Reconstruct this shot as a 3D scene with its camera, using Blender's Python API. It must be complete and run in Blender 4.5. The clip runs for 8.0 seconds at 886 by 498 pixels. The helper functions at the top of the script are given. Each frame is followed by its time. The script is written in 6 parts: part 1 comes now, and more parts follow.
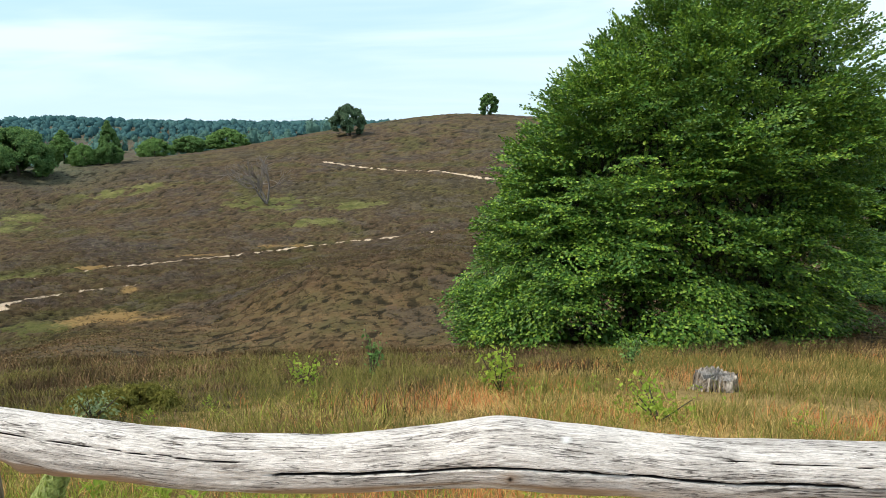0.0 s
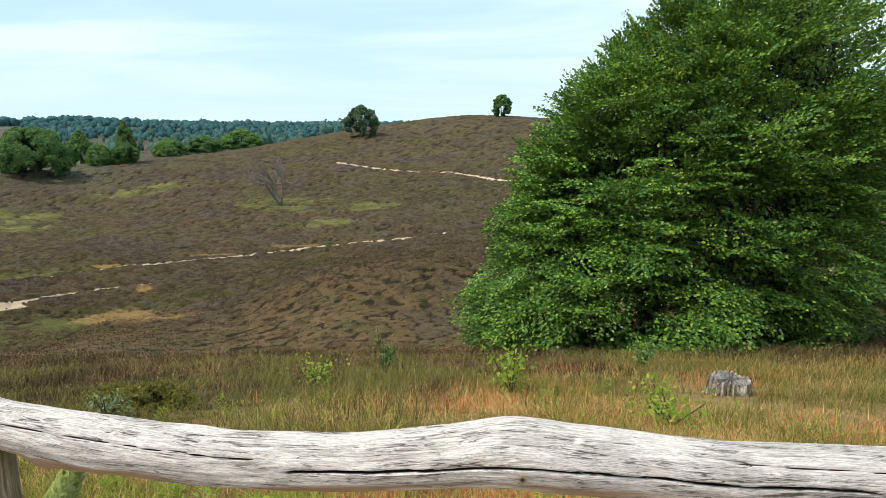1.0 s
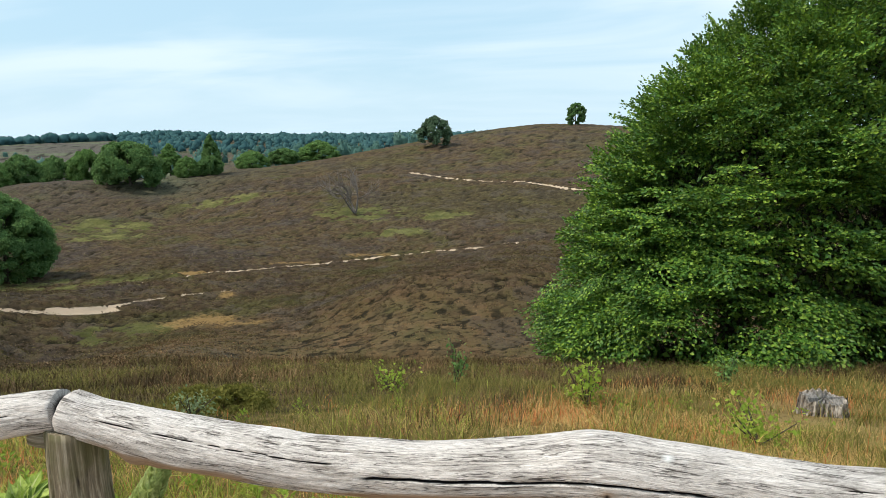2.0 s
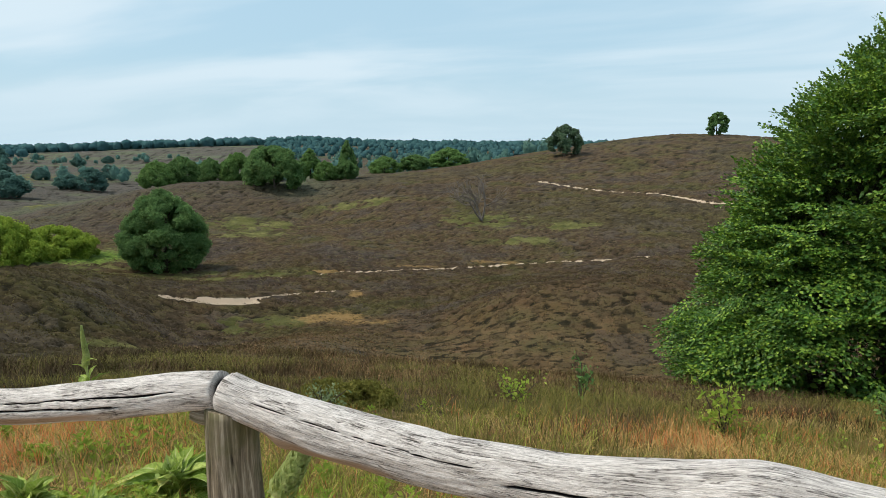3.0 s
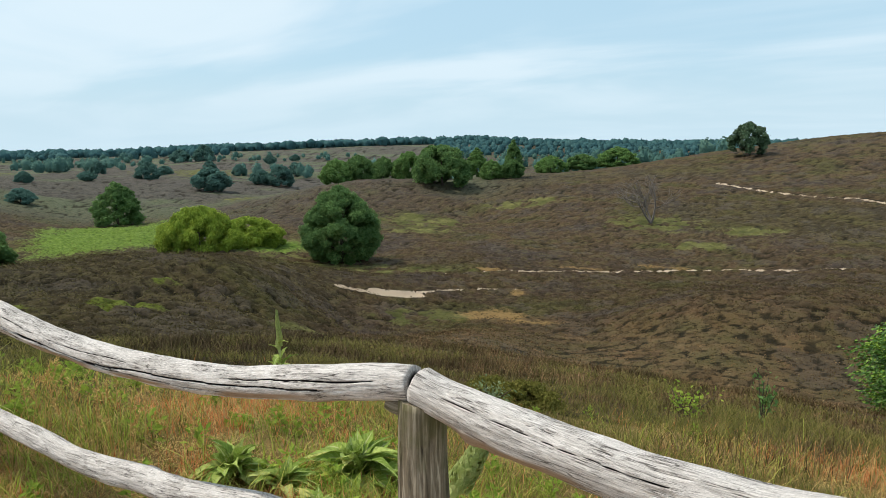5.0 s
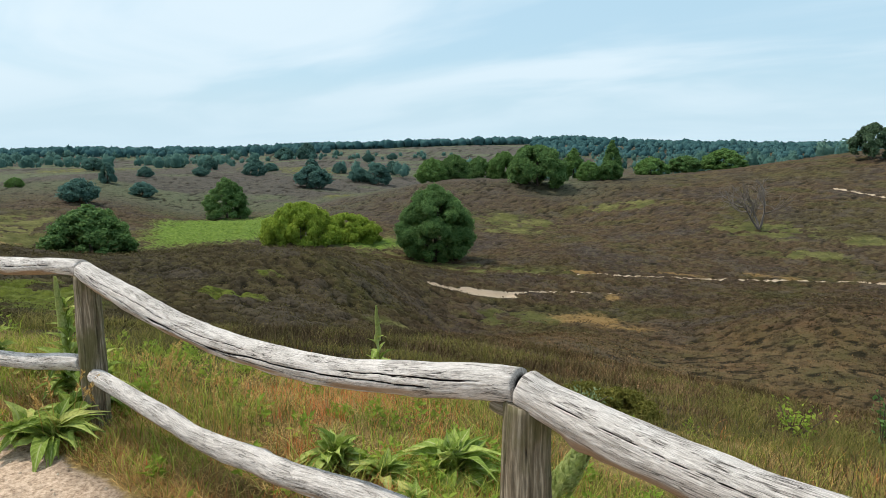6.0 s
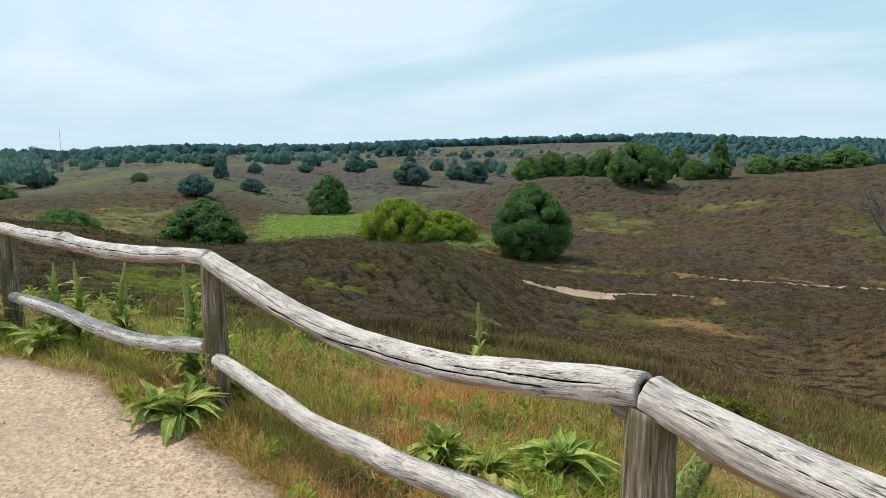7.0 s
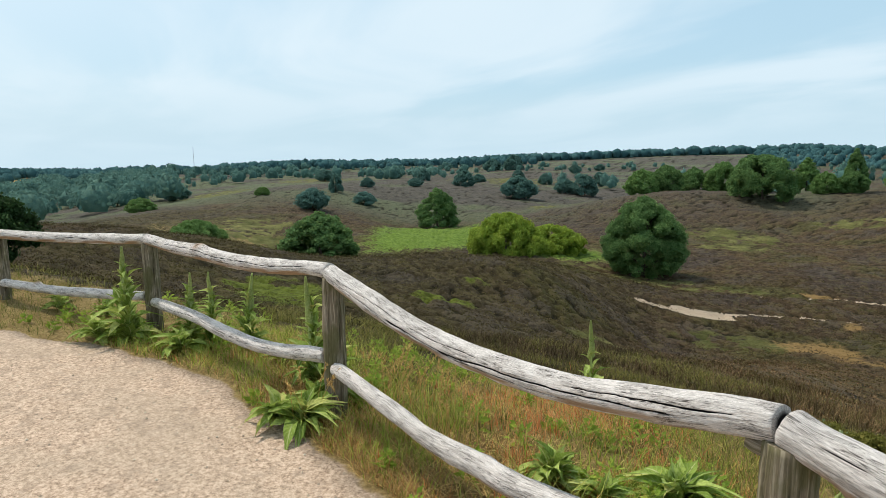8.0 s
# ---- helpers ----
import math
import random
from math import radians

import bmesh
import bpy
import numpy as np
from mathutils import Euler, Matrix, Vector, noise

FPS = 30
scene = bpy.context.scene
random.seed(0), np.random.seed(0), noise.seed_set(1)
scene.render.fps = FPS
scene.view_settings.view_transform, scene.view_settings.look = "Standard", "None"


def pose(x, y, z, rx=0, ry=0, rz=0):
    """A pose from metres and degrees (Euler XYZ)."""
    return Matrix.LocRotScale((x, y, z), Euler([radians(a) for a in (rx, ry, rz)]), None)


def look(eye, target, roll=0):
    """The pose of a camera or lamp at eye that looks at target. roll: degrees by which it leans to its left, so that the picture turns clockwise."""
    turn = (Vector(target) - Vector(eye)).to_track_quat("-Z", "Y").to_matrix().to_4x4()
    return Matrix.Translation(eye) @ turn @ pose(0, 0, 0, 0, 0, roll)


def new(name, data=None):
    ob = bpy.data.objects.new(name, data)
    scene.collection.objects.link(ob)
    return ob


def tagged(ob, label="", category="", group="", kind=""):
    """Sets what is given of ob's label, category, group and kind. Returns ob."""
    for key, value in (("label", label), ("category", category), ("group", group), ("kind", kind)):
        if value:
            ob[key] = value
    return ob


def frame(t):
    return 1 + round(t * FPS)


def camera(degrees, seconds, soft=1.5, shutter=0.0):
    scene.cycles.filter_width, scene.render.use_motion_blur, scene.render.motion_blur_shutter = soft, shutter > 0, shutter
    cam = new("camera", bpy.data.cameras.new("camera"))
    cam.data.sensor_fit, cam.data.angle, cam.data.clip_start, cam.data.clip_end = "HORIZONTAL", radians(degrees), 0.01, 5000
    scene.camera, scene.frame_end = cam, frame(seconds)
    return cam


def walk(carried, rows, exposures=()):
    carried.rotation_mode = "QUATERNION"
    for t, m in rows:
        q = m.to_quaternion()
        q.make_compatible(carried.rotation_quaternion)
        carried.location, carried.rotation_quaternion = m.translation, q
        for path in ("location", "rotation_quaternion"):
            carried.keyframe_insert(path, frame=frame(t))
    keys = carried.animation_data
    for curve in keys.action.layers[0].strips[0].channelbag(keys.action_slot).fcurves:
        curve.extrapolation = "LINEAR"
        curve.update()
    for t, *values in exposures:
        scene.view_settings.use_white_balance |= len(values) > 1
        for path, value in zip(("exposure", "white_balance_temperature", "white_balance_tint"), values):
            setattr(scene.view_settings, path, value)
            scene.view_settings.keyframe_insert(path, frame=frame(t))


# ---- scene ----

# ------------------------------------------------------------------ camera
cam = camera(67.5, 8.0, soft=0.7)


def stand(x, y, z, pitch, roll, yaw):
    return pose(x, y, z, 90 + pitch, 0, yaw) @ pose(0, 0, 0, 0, 0, roll)


walk(cam, [
    (0.0, stand(0.000, 0.000, 0.000, -11.10, -0.11, 0.00)),
    (0.5, stand(0.002, 0.000, -0.003, -10.99, 0.08, 0.29)),
    (1.0, stand(-0.003, -0.003, -0.002, -10.99, 0.08, 1.08)),
    (2.5, stand(-0.044, 0.034, -0.025, -9.52, -0.66, 12.63)),
    (3.0, stand(-0.081, 0.037, -0.031, -9.37, -0.02, 18.27)),
    (3.5, stand(-0.101, 0.036, -0.031, -9.42, 0.20, 22.14)),
    (4.0, stand(-0.109, 0.014, -0.018, -9.43, 0.21, 25.36)),
    (4.5, stand(-0.130, 0.003, -0.016, -9.41, -0.06, 28.62)),
    (6.0, stand(-0.172, -0.050, -0.002, -9.45, 0.23, 40.50)),
    (6.5, stand(-0.200, -0.082, -0.001, -9.47, 0.39, 44.29)),
    (7.0, stand(-0.232, -0.097, -0.005, -9.69, 0.14, 48.79)),
    (7.5, stand(-0.249, -0.114, 0.003, -9.33, -0.15, 53.71)),
    (8.0, stand(-0.253, -0.132, 0.010, -8.47, -0.42, 58.11)),
], exposures=[(0.0, 0.07), (1.0, 0.05), (2.5, -0.23), (3.0, -0.32), (4.5, -0.26), (7.0, -0.23), (8.0, -0.27)])

# ------------------------------------------------------------------ light
SUN_AZ, SUN_EL = 106.0, 57.0          # degrees to the left of straight ahead, and up
sun_dir = Vector((-math.sin(radians(SUN_AZ)) * math.cos(radians(SUN_EL)),
                  math.cos(radians(SUN_AZ)) * math.cos(radians(SUN_EL)), math.sin(radians(SUN_EL))))
sun = new("sun", bpy.data.lights.new("sun", "SUN"))
sun.data.energy, sun.data.angle, sun.data.color = 4.2, radians(0.6), (1.0, 0.93, 0.80)
sun.matrix_world = look(tuple(sun_dir * 60), (0, 0, 0))

world = bpy.data.worlds.new("sky")
scene.world = world
world.use_nodes = True


def sky_nodes(w):
    nt = w.node_tree
    nt.nodes.clear()
    N, L = nt.nodes.new, nt.links.new
    sky = N("ShaderNodeTexSky")
    sky.sky_type, sky.sun_disc = "NISHITA", False
    sky.sun_elevation, sky.sun_rotation = radians(SUN_EL), math.atan2(sun_dir.x, sun_dir.y)
    sky.air_density, sky.dust_density, sky.ozone_density = 1.0, 1.4, 1.2
    co = N("ShaderNodeTexCoord")
    sep = N("ShaderNodeSeparateXYZ")
    L(co.outputs["Generated"], sep.inputs[0])
    up = N("ShaderNodeMath"); up.operation = "ADD"; up.inputs[1].default_value = 0.16
    L(sep.outputs[2], up.inputs[0])
    lift = N("ShaderNodeMath"); lift.operation = "MAXIMUM"; lift.inputs[1].default_value = 0.05
    L(up.outputs[0], lift.inputs[0])
    div = N("ShaderNodeVectorMath"); div.operation = "DIVIDE"
    cmb = N("ShaderNodeCombineXYZ")
    for i in range(3):
        L(lift.outputs[0], cmb.inputs[i])
    L(co.outputs["Generated"], div.inputs[0]); L(cmb.outputs[0], div.inputs[1])
    mp = N("ShaderNodeMapping")
    mp.inputs["Rotation"].default_value = (0, 0, radians(35)); mp.inputs["Scale"].default_value = (0.62, 1.05, 1.0)
    L(div.outputs[0], mp.inputs["Vector"])
    n = N("ShaderNodeTexNoise")
    n.inputs["Scale"].default_value, n.inputs["Detail"].default_value, n.inputs["Roughness"].default_value, n.inputs["Distortion"].default_value = 0.85, 5, 0.50, 0.6
    L(mp.outputs[0], n.inputs["Vector"])
    r = N("ShaderNodeMapRange")
    r.interpolation_type = "SMOOTHSTEP"
    r.inputs["From Min"].default_value, r.inputs["From Max"].default_value = 0.36, 0.66
    r.inputs["To Min"].default_value, r.inputs["To Max"].default_value = 0.0, 0.80
    L(n.outputs["Fac"], r.inputs["Value"])
    # a thin bright veil everywhere, thicker in the streaks and towards the horizon
    veil = N("ShaderNodeMix"); veil.data_type = "RGBA"
    veil.inputs[0].default_value = 0.72
    L(sky.outputs[0], veil.inputs[6]); veil.inputs[7].default_value = (7.0, 10.3, 12.4, 1)
    mix = N("ShaderNodeMix"); mix.data_type = "RGBA"
    L(r.outputs[0], mix.inputs[0]); L(veil.outputs[2], mix.inputs[6])
    mix.inputs[7].default_value = (9.4, 11.0, 12.0, 1)
    low = N("ShaderNodeMapRange")
    low.interpolation_type = "SMOOTHSTEP"
    for key, value in zip(("From Min", "From Max", "To Min", "To Max"), (-0.02, 0.13, 0.9, 0.0)):
        low.inputs[key].default_value = value
    L(sep.outputs[2], low.inputs["Value"])
    haze = N("ShaderNodeMix"); haze.data_type = "RGBA"
    L(low.outputs[0], haze.inputs[0]); L(mix.outputs[2], haze.inputs[6])
    haze.inputs[7].default_value = (7.4, 9.6, 10.9, 1)
    toward = N("ShaderNodeVectorMath"); toward.operation = "DOT_PRODUCT"
    L(co.outputs["Generated"], toward.inputs[0]); toward.inputs[1].default_value = tuple(sun_dir)
    ring = N("ShaderNodeMapRange")
    ring.interpolation_type = "SMOOTHSTEP"
    for key, value in zip(("From Min", "From Max", "To Min", "To Max"), (0.45, 0.98, 0.0, 0.75)):
        ring.inputs[key].default_value = value
    L(toward.outputs["Value"], ring.inputs["Value"])
    mix = N("ShaderNodeMix"); mix.data_type = "RGBA"
    L(ring.outputs[0], mix.inputs[0]); L(haze.outputs[2], mix.inputs[6])
    mix.inputs[7].default_value = (12.5, 13.3, 13.6, 1)
    bg = N("ShaderNodeBackground"); bg.inputs["Strength"].default_value = 0.10
    out = N("ShaderNodeOutputWorld")
    L(mix.outputs[2], bg.inputs[0]); L(bg.outputs[0], out.inputs[0])


sky_nodes(world)


# ------------------------------------------------------------------ materials
class Mat:
    """Small helper round a node tree."""

    def __init__(self, name, rough=0.8, spec=0.3):
        self.m = bpy.data.materials.new(name)
        self.m.use_nodes = True
        self.nt = self.m.node_tree
        self.b = self.nt.nodes["Principled BSDF"]
        self.out = self.nt.nodes["Material Output"]
        self.b.inputs["Roughness"].default_value = rough
        self.b.inputs["Specular IOR Level"].default_value = spec

    def n(self, kind, **props):
        node = self.nt.nodes.new(kind)
        for k, v in props.items():
            node.inputs[k].default_value = v
        return node

    def l(self, a, b):
        self.nt.links.new(a, b)

    def coord(self, scale=(1, 1, 1), uv=False):
        c = self.n("ShaderNodeTexCoord")
        mp = self.n("ShaderNodeMapping", Scale=scale)
        self.l(c.outputs["UV" if uv else "Object"], mp.inputs["Vector"])
        return mp.outputs[0]

    def noise(self, vec, scale, detail=4, rough=0.55, dist=0.0):
        k = self.n("ShaderNodeTexNoise", Scale=scale, Detail=detail, Roughness=rough, Distortion=dist)
        self.l(vec, k.inputs["Vector"])
        return k.outputs["Fac"]

    def ramp(self, fac, lo, hi, a=0.0, b=1.0):
        k = self.n("ShaderNodeMapRange")
        k.interpolation_type = "SMOOTHSTEP"
        for i, v in zip(("From Min", "From Max", "To Min", "To Max"), (lo, hi, a, b)):
            k.inputs[i].default_value = v
        self.l(fac, k.inputs["Value"])
        return k.outputs[0]

    def colours(self, fac, *stops):
        k = self.n("ShaderNodeValToRGB")
        e = k.color_ramp.elements
        while len(e) < len(stops):
            e.new(0.5)
        for s, (p, c) in zip(e, stops):
            s.position, s.color = p, (*c, 1)
        self.l(fac, k.inputs[0])
        return k.outputs[0]

    def mix(self, fac, a, b, mode="MIX"):
        k = self.n("ShaderNodeMix")
        k.data_type, k.blend_type = "RGBA", mode
        for v, i in ((fac, 0), (a, 6), (b, 7)):
            if hasattr(v, "is_linked"):
                self.l(v, k.inputs[i])
            else:
                k.inputs[i].default_value = v if i == 0 else (*v, 1)
        return k.outputs[2]

    def mul(self, a, b):
        k = self.n("ShaderNodeMath")
        k.operation = "MULTIPLY"
        for v, i in ((a, 0), (b, 1)):
            if hasattr(v, "is_linked"):
                self.l(v, k.inputs[i])
            else:
                k.inputs[i].default_value = v
        return k.outputs[0]

    def attr(self, name):
        k = self.n("ShaderNodeAttribute")
        k.attribute_name = name
        return k.outputs["Fac"]

    def island(self):
        return self.n("ShaderNodeNewGeometry").outputs["Random Per Island"]

    def bump(self, fac, strength=0.4, distance=0.02):
        k = self.n("ShaderNodeBump", Strength=strength, Distance=distance)
        self.l(fac, k.inputs["Height"])
        self.l(k.outputs[0], self.b.inputs["Normal"])

    def colour(self, c):
        self.l(c, self.b.inputs["Base Color"])


def ground_material():
    m = Mat("heath_ground", 0.95, 0.1)
    v = m.coord()
    mid, fine = m.noise(v, 0.45, 5, 0.6), m.noise(v, 3.2, 6, 0.7)
    tone = m.noise(v, 0.13, 5, 0.62)
    heather = m.colours(tone, (0.36, (0.062, 0.048, 0.041)), (0.45, (0.074, 0.050, 0.032)), (0.53, (0.086, 0.057, 0.030)), (0.61, (0.067, 0.061, 0.022)))
    broad = m.noise(v, 0.022, 3, 0.5)
    heather = m.mix(m.ramp(broad, 0.48, 0.58, 0, 0.6), heather, m.colours(tone, (0.4, (0.052, 0.046, 0.022)), (0.6, (0.074, 0.066, 0.024))))
    heather = m.mix(m.mul(m.attr("russet"), 0.75), heather, m.colours(mid, (0.36, (0.190, 0.108, 0.052)), (0.50, (0.205, 0.138, 0.072)), (0.64, (0.128, 0.106, 0.044))))
    heather = m.mix(m.ramp(m.attr("sprig"), 0.60, 0.74, 0, 0.45), heather, (0.110, 0.090, 0.040))
    heather = m.mix(m.ramp(m.attr("sprig"), 0.42, 0.28, 0, 0.45), heather, (0.042, 0.032, 0.018))
    heather = m.mix(m.ramp(m.attr("bush"), 0.80, 0.88, 0, 0.5), heather, (0.095, 0.078, 0.062))
    # far heath greyed for haze, in the colour; green patches share the mask
    heather = m.mix(m.mul(m.attr("far_haze"), 0.8), heather, m.colours(mid, (0.36, (0.060, 0.058, 0.056)), (0.64, (0.098, 0.092, 0.084))))
    heather = m.mix(m.mul(m.attr("far_haze"), m.ramp(m.noise(v, 0.028, 4, 0.6), 0.49, 0.58, 0, 0.8)), heather, (0.100, 0.122, 0.068))
    heather = m.mix(m.ramp(fine, 0.53, 0.66, 0, 0.5), heather, (0.150, 0.112, 0.066))
    heather = m.mix(m.ramp(fine, 0.48, 0.38, 0, 0.75), heather, (0.020, 0.016, 0.008))
    # gaps between cushions near black: dark litter plus shade put into the colour
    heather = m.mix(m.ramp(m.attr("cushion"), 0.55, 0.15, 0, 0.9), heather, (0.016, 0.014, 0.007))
    micro = m.n("ShaderNodeMath"); micro.operation = "MULTIPLY_ADD"
    m.l(m.noise(v, 34, 5, 0.7), micro.inputs[0]); micro.inputs[1].default_value = 0.65
    m.l(m.mul(fine, 0.40), micro.inputs[2])
    micro = micro.outputs[0]
    straw = m.colours(micro, (0.32, (0.120, 0.084, 0.030)), (0.5, (0.341, 0.238, 0.096)), (0.68, (0.581, 0.430, 0.192)))
    green = m.colours(mid, (0.3, (0.058, 0.062, 0.018)), (0.5, (0.112, 0.112, 0.036)), (0.66, (0.190, 0.176, 0.066)))
    green = m.mix(m.ramp(micro, 0.54, 0.40, 0, 0.8), green, (0.035, 0.042, 0.010))
    bracken = m.colours(fine, (0.34, (0.047, 0.082, 0.013)), (0.50, (0.106, 0.168, 0.026)), (0.64, (0.178, 0.246, 0.052)))
    moss = m.colours(fine, (0.36, (0.058, 0.072, 0.012)), (0.52, (0.115, 0.142, 0.020)), (0.66, (0.165, 0.190, 0.034)))
    dry = m.colours(micro, (0.3, (0.131, 0.085, 0.032)), (0.55, (0.263, 0.167, 0.067)), (0.8, (0.403, 0.272, 0.120)))
    sand = m.colours(mid, (0.3, (0.46, 0.355, 0.255)), (0.7, (0.62, 0.49, 0.37)))
    gravel = m.colours(m.noise(v, 42, 5, 0.8), (0.36, (0.205, 0.142, 0.100)), (0.48, (0.425, 0.308, 0.224)), (0.60, (0.620, 0.475, 0.365)))
    gravel = m.mix(m.ramp(m.noise(v, 1.3, 4), 0.40, 0.65, 0, 0.35), gravel, (0.34, 0.275, 0.205))
    gravel = m.mix(m.ramp(m.noise(v, 9, 5, 0.7), 0.50, 0.64, 0, 0.5), gravel, (0.27, 0.205, 0.155))
    c = heather
    for name, col, lo, hi in (("straw", straw, 0.28, 0.62), ("green", green, 0.30, 0.62), ("bracken", bracken, 0.35, 0.55), ("moss", moss, 0.35, 0.65), ("dry", dry, 0.30, 0.62), ("sand", sand, 0.40, 0.55), ("gravel", gravel, 0.40, 0.60)):
        jag = m.n("ShaderNodeMath"); jag.operation = "ADD"
        m.l(m.attr(name), jag.inputs[0])
        wob = m.n("ShaderNodeMath"); wob.operation = "MULTIPLY_ADD"
        m.l(fine, wob.inputs[0]); wob.inputs[1].default_value, wob.inputs[2].default_value = 0.7, -0.35
        keep = m.mul(wob.outputs[0], m.ramp(m.attr(name), 0.02, 0.25))
        m.l(keep, jag.inputs[1])
        c = m.mix(m.ramp(jag.outputs[0], lo, hi), c, col)
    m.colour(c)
    firm = m.n("ShaderNodeMapRange")
    firm.inputs["To Min"].default_value, firm.inputs["To Max"].default_value = 1.0, 0.10
    m.l(m.attr("gravel"), firm.inputs["Value"])
    m.bump(m.mul(m.noise(v, 8, 7, 0.78), firm.outputs[0]), 1.0, 0.16)
    return m.m


def leaf_material(name, dark, mid, light, glow=0.35, rough=0.55, spec=0.25):
    """Leaves: the colour varies leaf by leaf and over the crown; some light passes through."""
    m = Mat(name, rough, spec)
    v = m.coord()
    c = m.colours(m.island(), (0.0, dark), (0.5, mid), (1.0, light))
    c = m.mix(m.ramp(m.noise(v, 0.7, 3), 0.35, 0.65, 0.0, 0.55), c, dark)
    m.colour(c)
    t = m.n("ShaderNodeBsdfTranslucent")
    m.l(m.mix(0.5, c, light), t.inputs["Color"])
    s = m.n("ShaderNodeMixShader")
    s.inputs[0].default_value = glow
    m.l(m.b.outputs[0], s.inputs[1]); m.l(t.outputs[0], s.inputs[2]); m.l(s.outputs[0], m.out.inputs[0])
    return m.m


def rail_material():
    """Silver-grey weathered wood; UV runs in metres along and round the log."""
    m = Mat("weathered_rail", 0.9, 0.1)
    fibre = m.noise(m.coord((22, 330, 1), True), 1.0, 8, 0.78, 1.2)
    grain = m.noise(m.coord((10, 120, 1), True), 1.0, 8, 0.72, 0.8)
    patch = m.noise(m.coord((5, 16, 1), True), 1.0, 6, 0.68)
    fleck = m.noise(m.coord((60, 420, 1), True), 1.0, 4, 0.7, 0.5)
    c = m.colours(fibre, (0.33, (0.180, 0.160, 0.148)), (0.42, (0.450, 0.415, 0.395)), (0.50, (0.660, 0.605, 0.570)), (0.61, (0.860, 0.815, 0.785)))
    c = m.mix(m.ramp(patch, 0.46, 0.60, 0, 0.55), c, m.mix(m.ramp(fibre, 0.38, 0.60), (0.14, 0.122, 0.108), (0.52, 0.475, 0.44)))
    c = m.mix(m.ramp(grain, 0.56, 0.66, 0, 0.55), c, (0.26, 0.225, 0.195))
    c = m.mix(m.ramp(fleck, 0.60, 0.68, 0, 0.75), c, (0.090, 0.075, 0.064))
    # hairline drying cracks that follow the grain
    for along, across, width in ((1.6, 34, 0.010), (3.2, 75, 0.016)):
        wander = m.noise(m.coord((along, across, 1), True), 1.0, 4, 0.55, 0.4)
        off = m.n("ShaderNodeMath"); off.operation = "SUBTRACT"
        m.l(wander, off.inputs[0]); off.inputs[1].default_value = 0.5
        near = m.n("ShaderNodeMath"); near.operation = "ABSOLUTE"
        m.l(off.outputs[0], near.inputs[0])
        line = m.mul(m.ramp(near.outputs[0], width, width * 0.3), m.ramp(patch, 0.40, 0.56))
        c = m.mix(m.mul(line, 0.85), c, (0.045, 0.037, 0.032))
    # brown of knots, and warm bounce under the rails put into the colour
    c = m.mix(m.attr("bare"), c, m.colours(grain, (0.3, (0.20, 0.12, 0.065)), (0.7, (0.46, 0.31, 0.19))))
    c = m.mix(m.attr("paint"), c, (0.82, 0.82, 0.82))
    c = m.mix(m.ramp(m.attr("crack"), 0.12, 0.40), c, (0.012, 0.010, 0.010))
    m.colour(c)
    m.bump(fibre, 0.9, 0.005)
    return m.m


def post_material():
    m = Mat("weathered_post", 0.9, 0.15)
    grain = m.noise(m.coord((4.0, 90, 1), True), 1.0, 6, 0.7, 0.5)
    patch = m.noise(m.coord((3.0, 7, 1), True), 1.0, 4, 0.6)
    c = m.colours(grain, (0.32, (0.050, 0.040, 0.028)), (0.5, (0.185, 0.150, 0.106)), (0.66, (0.45, 0.385, 0.295)))
    c = m.mix(m.ramp(patch, 0.42, 0.60, 0, 0.8), c, m.mix(grain, (0.050, 0.052, 0.020), (0.150, 0.140, 0.060)))
    c = m.mix(m.attr("crack"), c, (0.03, 0.024, 0.02))
    m.colour(c)
    m.bump(grain, 0.6, 0.006)
    return m.m


def bark_material(name, a, b):
    m = Mat(name, 0.95, 0.1)
    g = m.noise(m.coord((6, 6, 1.5)), 3.0, 5, 0.65)
    m.colour(m.colours(g, (0.3, a), (0.7, b)))
    m.bump(g, 0.6, 0.03)
    return m.m


def blade_material(name, a, b, c, glow=0.3):
    m = Mat(name, 0.7, 0.2)
    col = m.colours(m.island(), (0.0, a), (0.5, b), (1.0, c))
    m.colour(col)
    t = m.n("ShaderNodeBsdfTranslucent")
    m.l(col, t.inputs["Color"])
    s = m.n("ShaderNodeMixShader")
    s.inputs[0].default_value = glow
    m.l(m.b.outputs[0], s.inputs[1]); m.l(t.outputs[0], s.inputs[2]); m.l(s.outputs[0], m.out.inputs[0])
    return m.m


